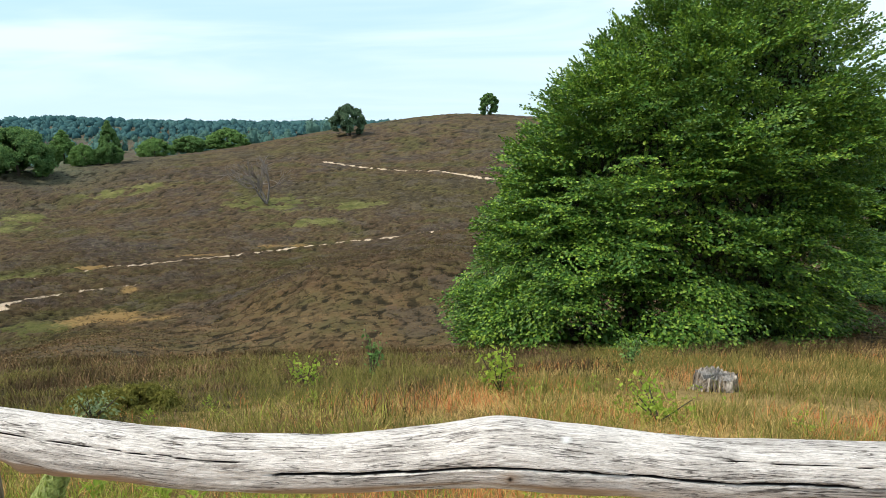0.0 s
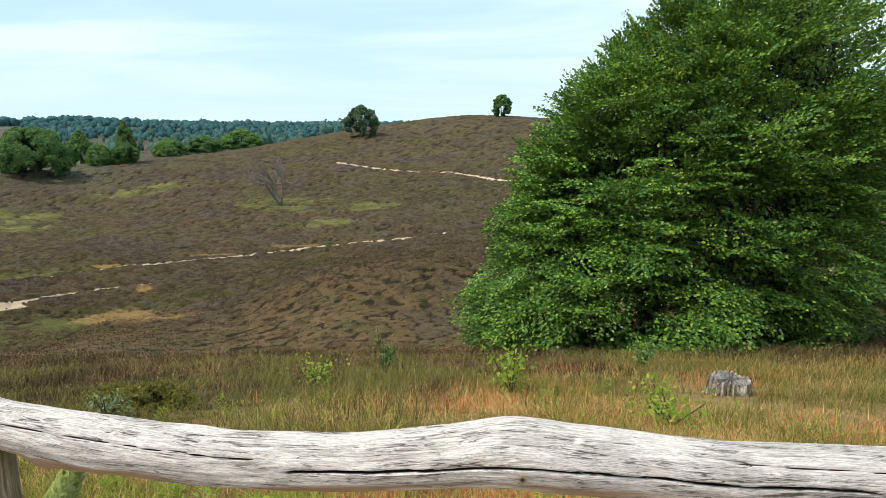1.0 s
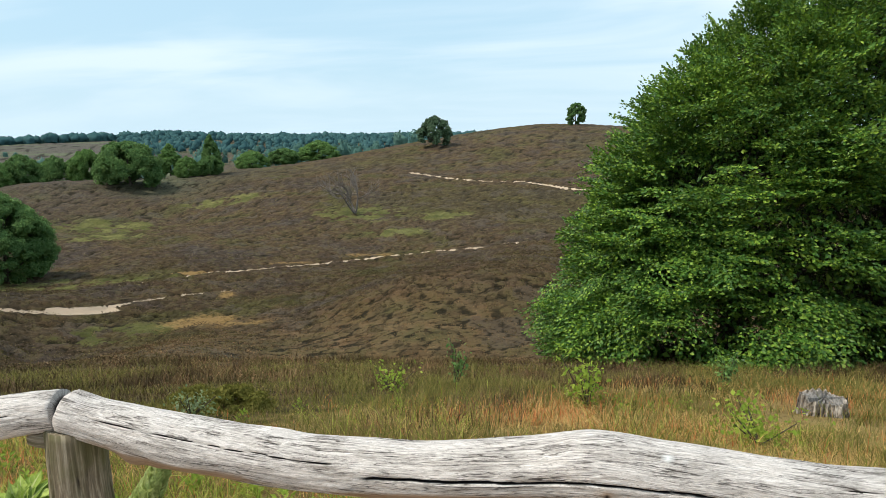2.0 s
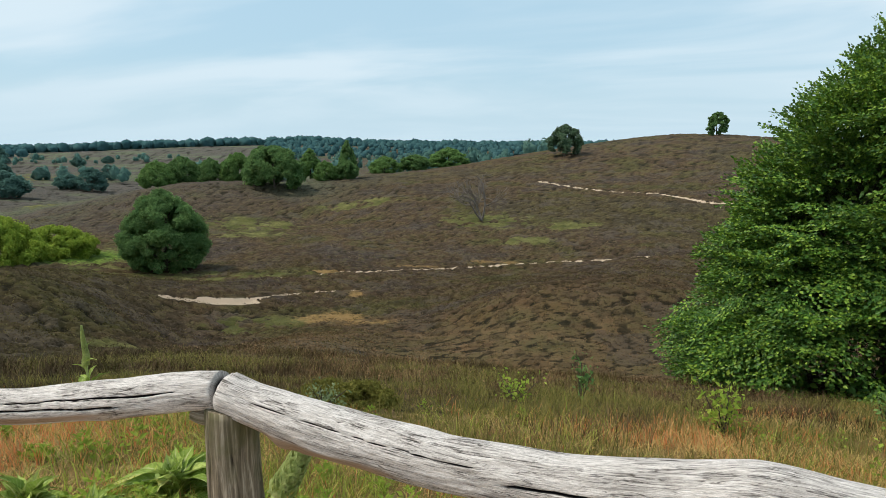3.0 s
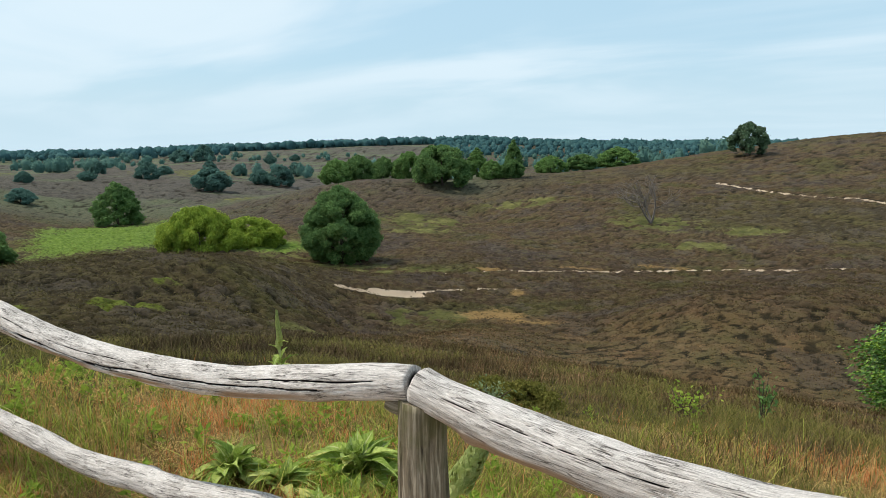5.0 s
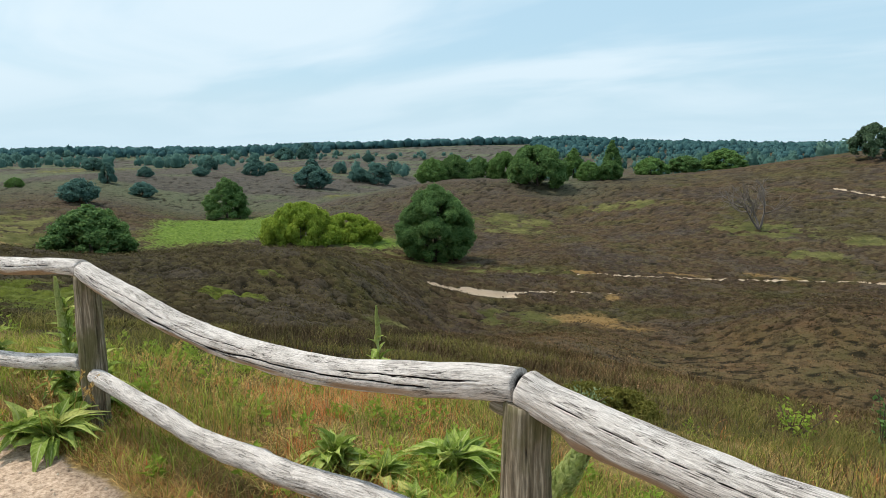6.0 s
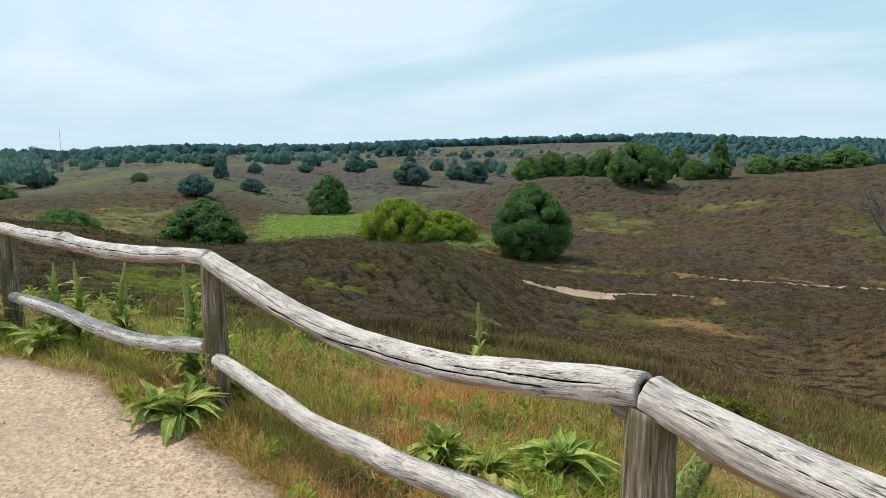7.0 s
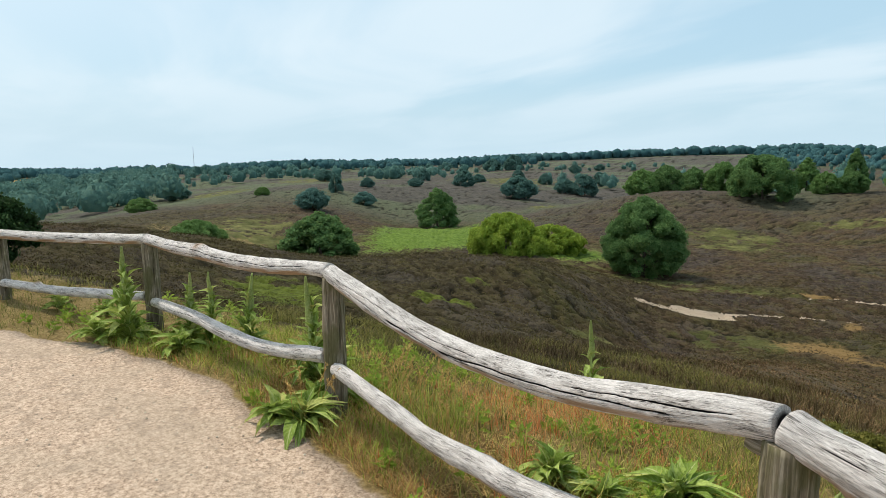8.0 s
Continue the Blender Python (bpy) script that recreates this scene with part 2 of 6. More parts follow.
def heather_material():
    m = Mat("heather", 0.9, 0.08)
    v = m.coord()
    mid, tone, broad = m.noise(v, 0.38, 4, 0.6), m.noise(v, 0.13, 5, 0.62), m.noise(v, 0.022, 3, 0.5)
    pick, sprig = m.island(), m.attr("sprig")
    c = m.colours(pick, (0.0, (0.056, 0.036, 0.020)), (0.5, (0.100, 0.066, 0.037)), (1.0, (0.200, 0.138, 0.080)))
    olive = m.colours(pick, (0.0, (0.040, 0.038, 0.010)), (0.5, (0.078, 0.071, 0.022)), (1.0, (0.155, 0.135, 0.048)))
    grey = m.colours(pick, (0.0, (0.064, 0.050, 0.042)), (1.0, (0.250, 0.200, 0.160)))
    red = m.colours(pick, (0.0, (0.115, 0.062, 0.028)), (0.5, (0.230, 0.138, 0.066)), (1.0, (0.370, 0.240, 0.128)))
    c = m.mix(m.ramp(tone, 0.45, 0.36, 0, 0.7), c, grey)
    c = m.mix(m.ramp(tone, 0.53, 0.60, 0, 0.8), c, olive)
    c = m.mix(m.ramp(broad, 0.48, 0.58, 0, 0.6), c, olive)
    c = m.mix(m.mul(m.attr("russet"), 0.8), c, red)
    c = m.mix(m.ramp(sprig, 0.60, 0.74, 0, 0.8), c, olive)
    c = m.mix(m.ramp(sprig, 0.46, 0.26, 0, 0.75), c, (0.046, 0.033, 0.018))
    c = m.mix(m.ramp(mid, 0.46, 0.38, 0, 0.5), c, (0.030, 0.025, 0.012))
    m.colour(c)
    return m.m


def mullein_material():
    """Soft felted leaf: pale midrib, side veins slanting to the edge, browned tips here and there."""
    m = Mat("mullein_leaf", 0.8, 0.15)
    pick = m.n("ShaderNodeObjectInfo").outputs["Random"]
    c = m.colours(pick, (0.0, (0.168, 0.251, 0.040)), (0.45, (0.289, 0.383, 0.073)), (0.85, (0.444, 0.528, 0.139)), (1.0, (0.564, 0.528, 0.172)))
    v = m.coord()
    c = m.mix(m.ramp(m.noise(v, 38, 4, 0.6), 0.42, 0.62, 0, 0.45), c, (0.105, 0.160, 0.024))
    side = m.n("ShaderNodeMath"); side.operation = "ABSOLUTE"
    m.l(m.attr("across"), side.inputs[0])
    slant = m.n("ShaderNodeMath"); slant.operation = "MULTIPLY_ADD"
    m.l(side.outputs[0], slant.inputs[0]); slant.inputs[1].default_value = -0.16
    m.l(m.attr("along"), slant.inputs[2])
    wave = m.n("ShaderNodeMath"); wave.operation = "SINE"
    m.l(m.mul(slant.outputs[0], 75.0), wave.inputs[0])
    c = m.mix(m.ramp(wave.outputs[0], 0.75, 1.0, 0, 0.45), c, (0.40, 0.46, 0.17))
    c = m.mix(m.ramp(side.outputs[0], 0.16, 0.05, 0, 0.8), c, (0.46, 0.50, 0.22))
    m.colour(c)
    m.bump(wave.outputs[0], 0.25, 0.004)
    t = m.n("ShaderNodeBsdfTranslucent")
    m.l(c, t.inputs["Color"])
    s = m.n("ShaderNodeMixShader")
    s.inputs[0].default_value = 0.3
    m.l(m.b.outputs[0], s.inputs[1]); m.l(t.outputs[0], s.inputs[2]); m.l(s.outputs[0], m.out.inputs[0])
    return m.m


def stump_material():
    m = Mat("stump_wood", 0.9, 0.15)
    v = m.coord((1, 1, 0.25))
    g = m.noise(v, 26, 6, 0.7)
    m.colour(m.colours(g, (0.36, (0.035, 0.028, 0.024)), (0.5, (0.22, 0.19, 0.16)), (0.64, (0.55, 0.49, 0.43))))
    m.bump(g, 0.7, 0.02)
    return m.m


def stump_top_material():
    m = Mat("stump_top", 0.9, 0.15)
    g = m.noise(m.coord((3, 1, 1)), 22, 6, 0.7)
    m.colour(m.colours(g, (0.34, (0.06, 0.055, 0.05)), (0.52, (0.17, 0.16, 0.15)), (0.7, (0.32, 0.30, 0.28))))
    m.bump(g, 0.6, 0.01)
    return m.m


def stone_material():
    m = Mat("pebble", 0.8, 0.2)
    m.colour(m.colours(m.island(), (0.0, (0.32, 0.25, 0.185)), (0.5, (0.46, 0.37, 0.28)), (1.0, (0.62, 0.54, 0.42))))
    return m.m


GROUND = ground_material()
BEECH = leaf_material("beech_leaves", (0.022, 0.066, 0.012), (0.070, 0.168, 0.022), (0.260, 0.385, 0.046), 0.17, 0.46, 0.22)
OAK = leaf_material("oak_leaves", (0.054, 0.120, 0.042), (0.112, 0.212, 0.070), (0.210, 0.320, 0.106), 0.36, 0.7, 0.08)
FRESH = leaf_material("fresh_green_leaves", (0.070, 0.150, 0.044), (0.142, 0.256, 0.072), (0.235, 0.360, 0.112), 0.35, 0.65, 0.1)
YELLOW = leaf_material("sapling_leaves", (0.125, 0.210, 0.026), (0.250, 0.350, 0.044), (0.410, 0.480, 0.080), 0.4, 0.65, 0.1)
YEW = leaf_material("dark_shrub_leaves", (0.014, 0.034, 0.010), (0.028, 0.064, 0.018), (0.055, 0.105, 0.030), 0.2, 0.7, 0.1)
PALE = leaf_material("bramble_leaves", (0.090, 0.140, 0.050), (0.190, 0.260, 0.110), (0.34, 0.40, 0.24), 0.35, 0.6, 0.2)
BROOM = leaf_material("broom_leaves", (0.075, 0.080, 0.015), (0.150, 0.145, 0.030), (0.250, 0.225, 0.058), 0.3, 0.8, 0.08)
PINE = leaf_material("pine_needles", (0.040, 0.082, 0.044), (0.072, 0.132, 0.068), (0.120, 0.190, 0.090), 0.2)
# the far woods carry distance haze as blue in their base colour
HAZED_WOODS = leaf_material("far_woods", (0.040, 0.100, 0.110), (0.056, 0.126, 0.132), (0.076, 0.156, 0.154), 0.2, 0.95, 0.02)
# leaf green paled and blued, so haze sits in the colour of distant trees
HAZED_LEAVES = leaf_material("hazed_oak_leaves", (0.066, 0.142, 0.124), (0.098, 0.196, 0.168), (0.142, 0.250, 0.204), 0.35, 0.85, 0.05)
MULLEIN = mullein_material()
MULLEIN_SPIKE = leaf_material("mullein_spike", (0.340, 0.420, 0.140), (0.520, 0.580, 0.230), (0.700, 0.730, 0.370), 0.35, 0.8)
RAIL, POST, STUMP, PEBBLE = rail_material(), post_material(), stump_material(), stone_material()
STUMP_TOP = stump_top_material()
BARK = bark_material("bark", (0.035, 0.028, 0.022), (0.12, 0.10, 0.08))
# very dark twig tone that puts the crown's inner shade into colour
SHADE_TWIG = bark_material("beech_shade_twig", (0.014, 0.013, 0.008), (0.045, 0.040, 0.026))
DEAD = bark_material("dead_wood", (0.095, 0.080, 0.072), (0.25, 0.22, 0.20))
GRASS = blade_material("green_grass", (0.150, 0.205, 0.022), (0.310, 0.380, 0.052), (0.540, 0.530, 0.130), 0.45)
OLIVE = blade_material("olive_grass", (0.088, 0.102, 0.018), (0.180, 0.176, 0.038), (0.335, 0.285, 0.095), 0.45)
STRAW = blade_material("straw_grass", (0.307, 0.186, 0.063), (0.512, 0.330, 0.121), (0.760, 0.560, 0.215), 0.4)
MOOR = blade_material("moor_grass", (0.072, 0.080, 0.014), (0.155, 0.145, 0.032), (0.300, 0.240, 0.075), 0.35)
SORREL = blade_material("sorrel_stalks", (0.461, 0.132, 0.046), (0.691, 0.264, 0.098), (0.819, 0.456, 0.196), 0.4)
RUST = blade_material("rust_grass", (0.250, 0.130, 0.045), (0.460, 0.260, 0.098), (0.680, 0.470, 0.210), 0.4)
HEATHER = heather_material()


# ------------------------------------------------------------------ geometry helpers
def mesh_of(name, verts, faces, smooth=False, uv=None, floats=None):
    """A mesh from arrays: verts (n, 3), faces (m, k)."""
    verts, faces = np.asarray(verts, np.float32), np.asarray(faces, np.int32)
    me = bpy.data.meshes.new(name)
    k = faces.shape[1]
    me.vertices.add(len(verts)); me.vertices.foreach_set("co", verts.ravel())
    me.loops.add(faces.size); me.loops.foreach_set("vertex_index", faces.ravel())
    me.polygons.add(len(faces))
    me.polygons.foreach_set("loop_start", np.arange(0, faces.size, k, dtype=np.int32))
    if uv is not None:
        me.uv_layers.new(name="UVMap").data.foreach_set("uv", np.asarray(uv, np.float32).ravel())
    for key, val in (floats or {}).items():
        me.attributes.new(key, "FLOAT", "POINT").data.foreach_set("value", np.asarray(val, np.float32).ravel())
    me.update(calc_edges=True)
    me.validate()
    me.polygons.foreach_set("use_smooth", np.full(len(me.polygons), smooth))
    return me


def place(name, me, material, parent=None, label=""):
    """Link a mesh as one object, under a thing or a part."""
    if not me.materials:
        me.materials.append(material)
    ob = new(name, me)
    if me.materials[0] != material:
        ob.material_slots[0].link = "OBJECT"
        ob.material_slots[0].material = material
    if parent:
        ob.parent = parent
    if label:
        ob["label"] = label
    return ob


def thing(name, x, y, z, label, category, group="", turn=0.0):
    ob = new(name)
    ob.empty_display_size = 0.2
    ob.matrix_basis = pose(x, y, z, 0, 0, turn)
    return tagged(ob, label, category, group)


def smooth(a, b, x):
    t = np.clip((x - a) / (b - a), 0, 1)
    return t * t * (3 - 2 * t)


RNG = np.random.default_rng(11)
LATTICE = RNG.random((4, 256, 256))


def vnoise(x, y, k=0):
    """Value noise, 0 to 1, one cell a unit."""
    t = LATTICE[k % 4]
    i, j = np.floor(x).astype(int), np.floor(y).astype(int)
    u, v = x - i, y - j
    u, v = u * u * (3 - 2 * u), v * v * (3 - 2 * v)
    a, b, c, d = t[i % 256, j % 256], t[(i + 1) % 256, j % 256], t[i % 256, (j + 1) % 256], t[(i + 1) % 256, (j + 1) % 256]
    return (a * (1 - u) + b * u) * (1 - v) + (c * (1 - u) + d * u) * v


def fbm(x, y, k=0):
    return (vnoise(x, y, k) + 0.5 * vnoise(2.1 * x + 7, 2.1 * y, k + 1) + 0.25 * vnoise(4.3 * x, 4.3 * y + 3, k + 2)) / 1.75


def domes(x, y, cell, both=False):
    """Rounded clumps, 0 to 1, about one to a cell with gaps between; with both, also a chance number for each clump."""
    x, y = x / cell, y / cell
    i, j = np.floor(x).astype(int), np.floor(y).astype(int)
    h, who = np.zeros_like(x), np.zeros_like(x)
    for di in (-1, 0, 1):
        for dj in (-1, 0, 1):
            a, b = (i + di) % 256, (j + dj) % 256
            cx, cy = i + di + LATTICE[0][a, b], j + dj + LATTICE[1][a, b]
            r = 0.45 + 0.40 * LATTICE[2][a, b]
            g = (0.45 + 0.55 * LATTICE[3][a, b]) * (1 - ((x - cx) ** 2 + (y - cy) ** 2) / (r * r))
            who = np.where(g > h, LATTICE[2][b, a], who)
            h = np.maximum(h, g)
    h = np.sqrt(np.maximum(h, 0))
    return (h, who) if both else h


# ------------------------------------------------------------------ the land
# Heights along lines that run out from the lookout: degrees to the left of straight ahead, then metres at DIST.
DIST = [8, 14, 20, 26, 33, 42, 54, 70, 90, 115, 145, 180, 260, 420, 900, 2500]
SECTIONS = []


def section(az, *heights):
    SECTIONS.append((az, heights))


section(-180, -1.6, -1.6, -1.5, -1.4, -1.50, -1.90, -2.4, -3.1, -3.9, -4.9, -5.9, -6.5, -7.0, -8.0, -11.6, -78.0)
section(-110, -1.6, -1.6, -2.1, -2.6, -3.10, -3.50, -4.3, -4.8, -4.8, -5.0, -5.9, -5.9, -6.0, -7.5, -9.6, -78.0)
section(-70, -1.9, -2.4, -3.3, -4.2, -5.00, -5.70, -6.5, -7.1, -7.3, -6.9, -6.4, -6.1, -5.9, -6.5, -8.0, -78.0)
section(-36, -2.8, -3.9, -5.0, -5.9, -6.80, -7.80, -8.5, -8.9, -8.8, -7.2, -5.6, -4.5, -4.4, -4.8, -9.9, -78.0)
section(-22, -3.1, -4.5, -5.8, -6.9, -7.90, -8.70, -9.4, -9.5, -8.2, -5.8, -2.9, -0.6, -3.4, -7.2, -13.1, -78.0)
section(-10, -3.2, -4.7, -6.3, -7.4, -8.10, -8.60, -9.3, -9.3, -7.6, -4.9, -1.5, 0.1, -5.7, -10.7, -22.2, -78.0)
section(0, -3.2, -4.8, -7.3, -7.9, -7.00, -8.20, -9.6, -9.7, -8.1, -5.9, -1.2, 0.9, -5.8, -8.5, -16.5, -78.0)
section(10, -3.2, -4.8, -7.8, -7.8, -7.30, -9.00, -10.9, -10.2, -8.7, -6.1, -3.0, -4.0, -11.8, -12.8, -14.5, -78.0)
section(20, -3.1, -4.7, -7.2, -8.4, -9.10, -10.10, -10.8, -10.6, -9.1, -6.8, -6.7, -10.4, -13.3, -13.0, -13.5, -78.0)
section(30, -2.9, -4.4, -6.2, -7.6, -9.40, -10.20, -10.4, -10.7, -10.9, -7.3, -8.6, -13.0, -15.0, -12.0, -9.6, -78.0)
section(40, -2.8, -4.2, -6.0, -8.0, -9.30, -8.75, -10.6, -11.0, -10.0, -7.1, -12.2, -13.2, -13.1, -12.4, -12.0, -78.0)
section(50, -2.6, -4.1, -5.8, -6.5, -6.00, -7.30, -9.4, -10.4, -10.6, -10.5, -11.4, -10.8, -11.1, -12.5, -17.6, -78.0)
section(60, -2.4, -3.8, -5.2, -5.6, -5.45, -6.95, -9.0, -10.4, -11.6, -12.1, -9.7, -9.0, -10.8, -15.9, -21.7, -78.0)
section(70, -2.1, -3.4, -4.4, -5.1, -5.20, -6.65, -8.8, -11.3, -9.6, -8.5, -7.5, -8.8, -10.9, -14.7, -22.8, -78.0)
section(80, -1.7, -2.8, -3.9, -4.2, -4.00, -4.90, -6.6, -8.2, -8.6, -9.2, -10.4, -12.2, -13.5, -14.5, -29.0, -78.0)
section(92, -1.6, -2.0, -2.7, -3.1, -3.10, -3.80, -5.2, -7.2, -9.0, -11.2, -13.6, -16.4, -20.0, -23.0, -28.0, -78.0)
section(125, -1.6, -1.6, -1.8, -2.1, -2.30, -2.60, -3.3, -4.7, -6.8, -9.0, -10.1, -11.2, -12.1, -9.3, -33.6, -78.0)
section(180, -1.6, -1.6, -1.5, -1.4, -1.50, -1.90, -2.4, -3.1, -3.9, -4.9, -5.9, -6.5, -7.0, -8.0, -16.6, -78.0)
SECTION_AZ = np.array([s[0] for s in SECTIONS], float)
SECTION_Z = np.array([s[1] for s in SECTIONS])


def hermite(k, x):
    """Weights of the knots k for a smooth curve at x."""
    k = np.asarray(k, float)
    x = np.clip(x, k[0], k[-1])
    i = np.clip(np.searchsorted(k, x, side="right") - 1, 0, len(k) - 2)
    h, n, r = k[i + 1] - k[i], len(k), np.arange(len(x))
    t = (x - k[i]) / h
    w = np.zeros((len(x), n))
    np.add.at(w, (r, i), 2 * t ** 3 - 3 * t ** 2 + 1)
    np.add.at(w, (r, i + 1), -2 * t ** 3 + 3 * t ** 2)
    for j, g in ((i, t ** 3 - 2 * t ** 2 + t), (i + 1, t ** 3 - t ** 2)):
        lo, hi = np.maximum(j - 1, 0), np.minimum(j + 1, n - 1)
        s = g * h / (k[hi] - k[lo])
        np.add.at(w, (r, hi), s)
        np.add.at(w, (r, lo), -s)
    return w


def fence_edge(x):
    return np.maximum(1.3 - 0.06 * np.maximum(0, -x - 3.8) ** 1.75, -3)


def land(x, y):
    """Height of the bare land, without heather and grass."""
    x, y = np.atleast_1d(np.asarray(x, float)), np.atleast_1d(np.asarray(y, float))
    d, az = np.hypot(x, y), np.degrees(np.arctan2(-x, y))
    s = np.maximum(0, y - fence_edge(x))
    slope = 0.26 + 0.05 * smooth(38, 75, az)
    lookout = -1.61 - slope * np.where(s < 1, s * s / 2, s - 0.5)
    out = np.empty_like(x)
    for a in range(0, len(x), 60000):
        b = slice(a, a + 60000)
        far = np.einsum("ni,ij,nj->n", hermite(SECTION_AZ, az[b]), SECTION_Z, hermite(np.log(DIST), np.log(np.maximum(d[b], 1))))
        w = smooth(9, 20, d[b])
        out[b] = (1 - w) * lookout[b] + w * far
    return out


def land_at(x, y):
    return float(land([x], [y])[0])


def near_line(x, y, pts):
    """Distance to a line through pts."""
    best = np.full(x.shape, 1e9)
    for (ax, ay), (bx, by) in zip(pts, pts[1:]):
        dx, dy = bx - ax, by - ay
        t = np.clip(((x - ax) * dx + (y - ay) * dy) / (dx * dx + dy * dy), 0, 1)
        best = np.minimum(best, np.hypot(x - ax - t * dx, y - ay - t * dy))
    return best


def blot(x, y, cx, cy, rx, ry, turn=0.0):
    c, s = math.cos(radians(turn)), math.sin(radians(turn))
    u, v = ((x - cx) * c + (y - cy) * s) / rx, (-(x - cx) * s + (y - cy) * c) / ry
    return np.clip(1.25 - np.hypot(u, v) * 0.75, 0, 1) * (np.hypot(u, v) < 1.6)


PATH_X = [-14, -9.5, -7.4, -6.6, -5.6, -4.7, -4.0, -3.5, -2.8, -1.0, 3.0, 30.0]
PATH_Y = [-7.0, -2.2, -0.45, 0.12, 0.66, 0.93, 1.03, 1.08, 1.14, 1.06, 0.95, 1.2]
SAND_TRACKS = [
    ([(-19.0, 107.5), (-14.5, 104.4), (-10.7, 101.9), (-5.4, 99.4), (-0.3, 98.0), (5.1, 90.8), (18, 82)], 0.48, 0.5),
    ([(-28.7, 41.7), (-26.2, 43.7), (-24.4, 46.4), (-20.5, 50.3), (-16.9, 53.4), (-12.9, 57.0), (-8.6, 58.9), (-5.4, 58.4), (1.8, 58.8)], 0.25, 0.9),
    ([(-9.5, 43.4), (-8.6, 41.4), (-7.4, 40.4)], 0.34, 0.0),
    ([(-2.3, 42.2), (-1.0, 42.9)], 0.42, 0.0),
    ([(-25.8, 28.9), (-25.3, 29.6), (-24.6, 30.2), (-24.0, 31.2)], 0.24, 0.0),
    ([(-24.3, 30.8), (-23.5, 32.0), (-23.2, 33.0)], 0.60, 0.0),
    ([(-23.4, 32.5), (-23.6, 34.1), (-23.3, 37.3), (-22.0, 39.9)], 0.24, 0.1),
    ([(-22.0, 39.9), (-19.3, 41.8)], 0.2, 0.9),
]


# patches in the heather: centre, half width, half depth, degrees to the left
GRASSY = [(-49.7, 71.8, 5.6, 4.1, 35), (-35.8, 42.8, 2.6, 2.0, 40), (-47.0, 44.5, 3.2, 7.0, 47), (-13.6, 67.0, 2.8, 1.8, 11), (-19.9, 77.5, 4.8, 4.4, 14),
          (-9.8, 75.4, 3.0, 2.5, 7), (-19.6, 29.2, 2.6, 1.7, 34), (-41.8, 87.6, 5.0, 2.3, 25), (-82.9, 24.8, 4.4, 5.0, 73), (-74.7, 23.0, 3.2, 4.0, 73)]
GRASSY += [(-186.0, 139.4, 16.0, 30.0, 53), (-235.4, 91.4, 14.0, 40.0, 69), (-97.1, 83.6, 3.0, 7.0, 49), (-17.3, 17.7, 1.2, 1.6, 44), (-79.2, 21.0, 6.0, 9.2, 75),
           (-177.0, 41.9, 8.0, 20.0, 77), (-71.2, 37.2, 4.1, 4.4, 62), (-80.1, 30.5, 2.9, 4.2, 69), (-29.5, 42.8, 5.0, 1.2, 30), (-38.5, 38.0, 3.4, 4.0, 44), (-44.5, 66.0, 4.0, 3.0, 34)]
MOSSY = [(-21.3, 13.0, 1.2, 0.7, 58), (-23.3, 16.2, 0.8, 0.4, 55), (-23.0, 7.4, 2.6, 2.6, 72), (-20.5, 6.6, 1.3, 2.8, 72), (-21.2, 12.4, 0.6, 0.5, 59)]
DRY_SPOTS = [(-17.0, 31.8, 2.6, 2.4, 28), (-14.0, 30.7, 2.4, 1.2, 24), (-19.3, 39.7, 0.6, 1.5, 26), (-24.8, 46.4, 1.9, 0.5, 28), (-19.9, 52.3, 3.2, 0.6, 21), (-14.1, 57.3, 2.6, 0.6, 14)]

CLUMP = 0.46                            # usual width of a heather bush


def russet(x, y):
    """Where the heather is young, thin and red-brown: the slope straight below the fence."""
    d, az = np.hypot(x, y), np.degrees(np.arctan2(-x, y))
    w = smooth(46, 30, az + 10 * (fbm(x / 5, y / 5, 3) - 0.5)) * smooth(36, 24, d + 8 * (fbm(x / 6, y / 6, 1) - 0.5))
    return w


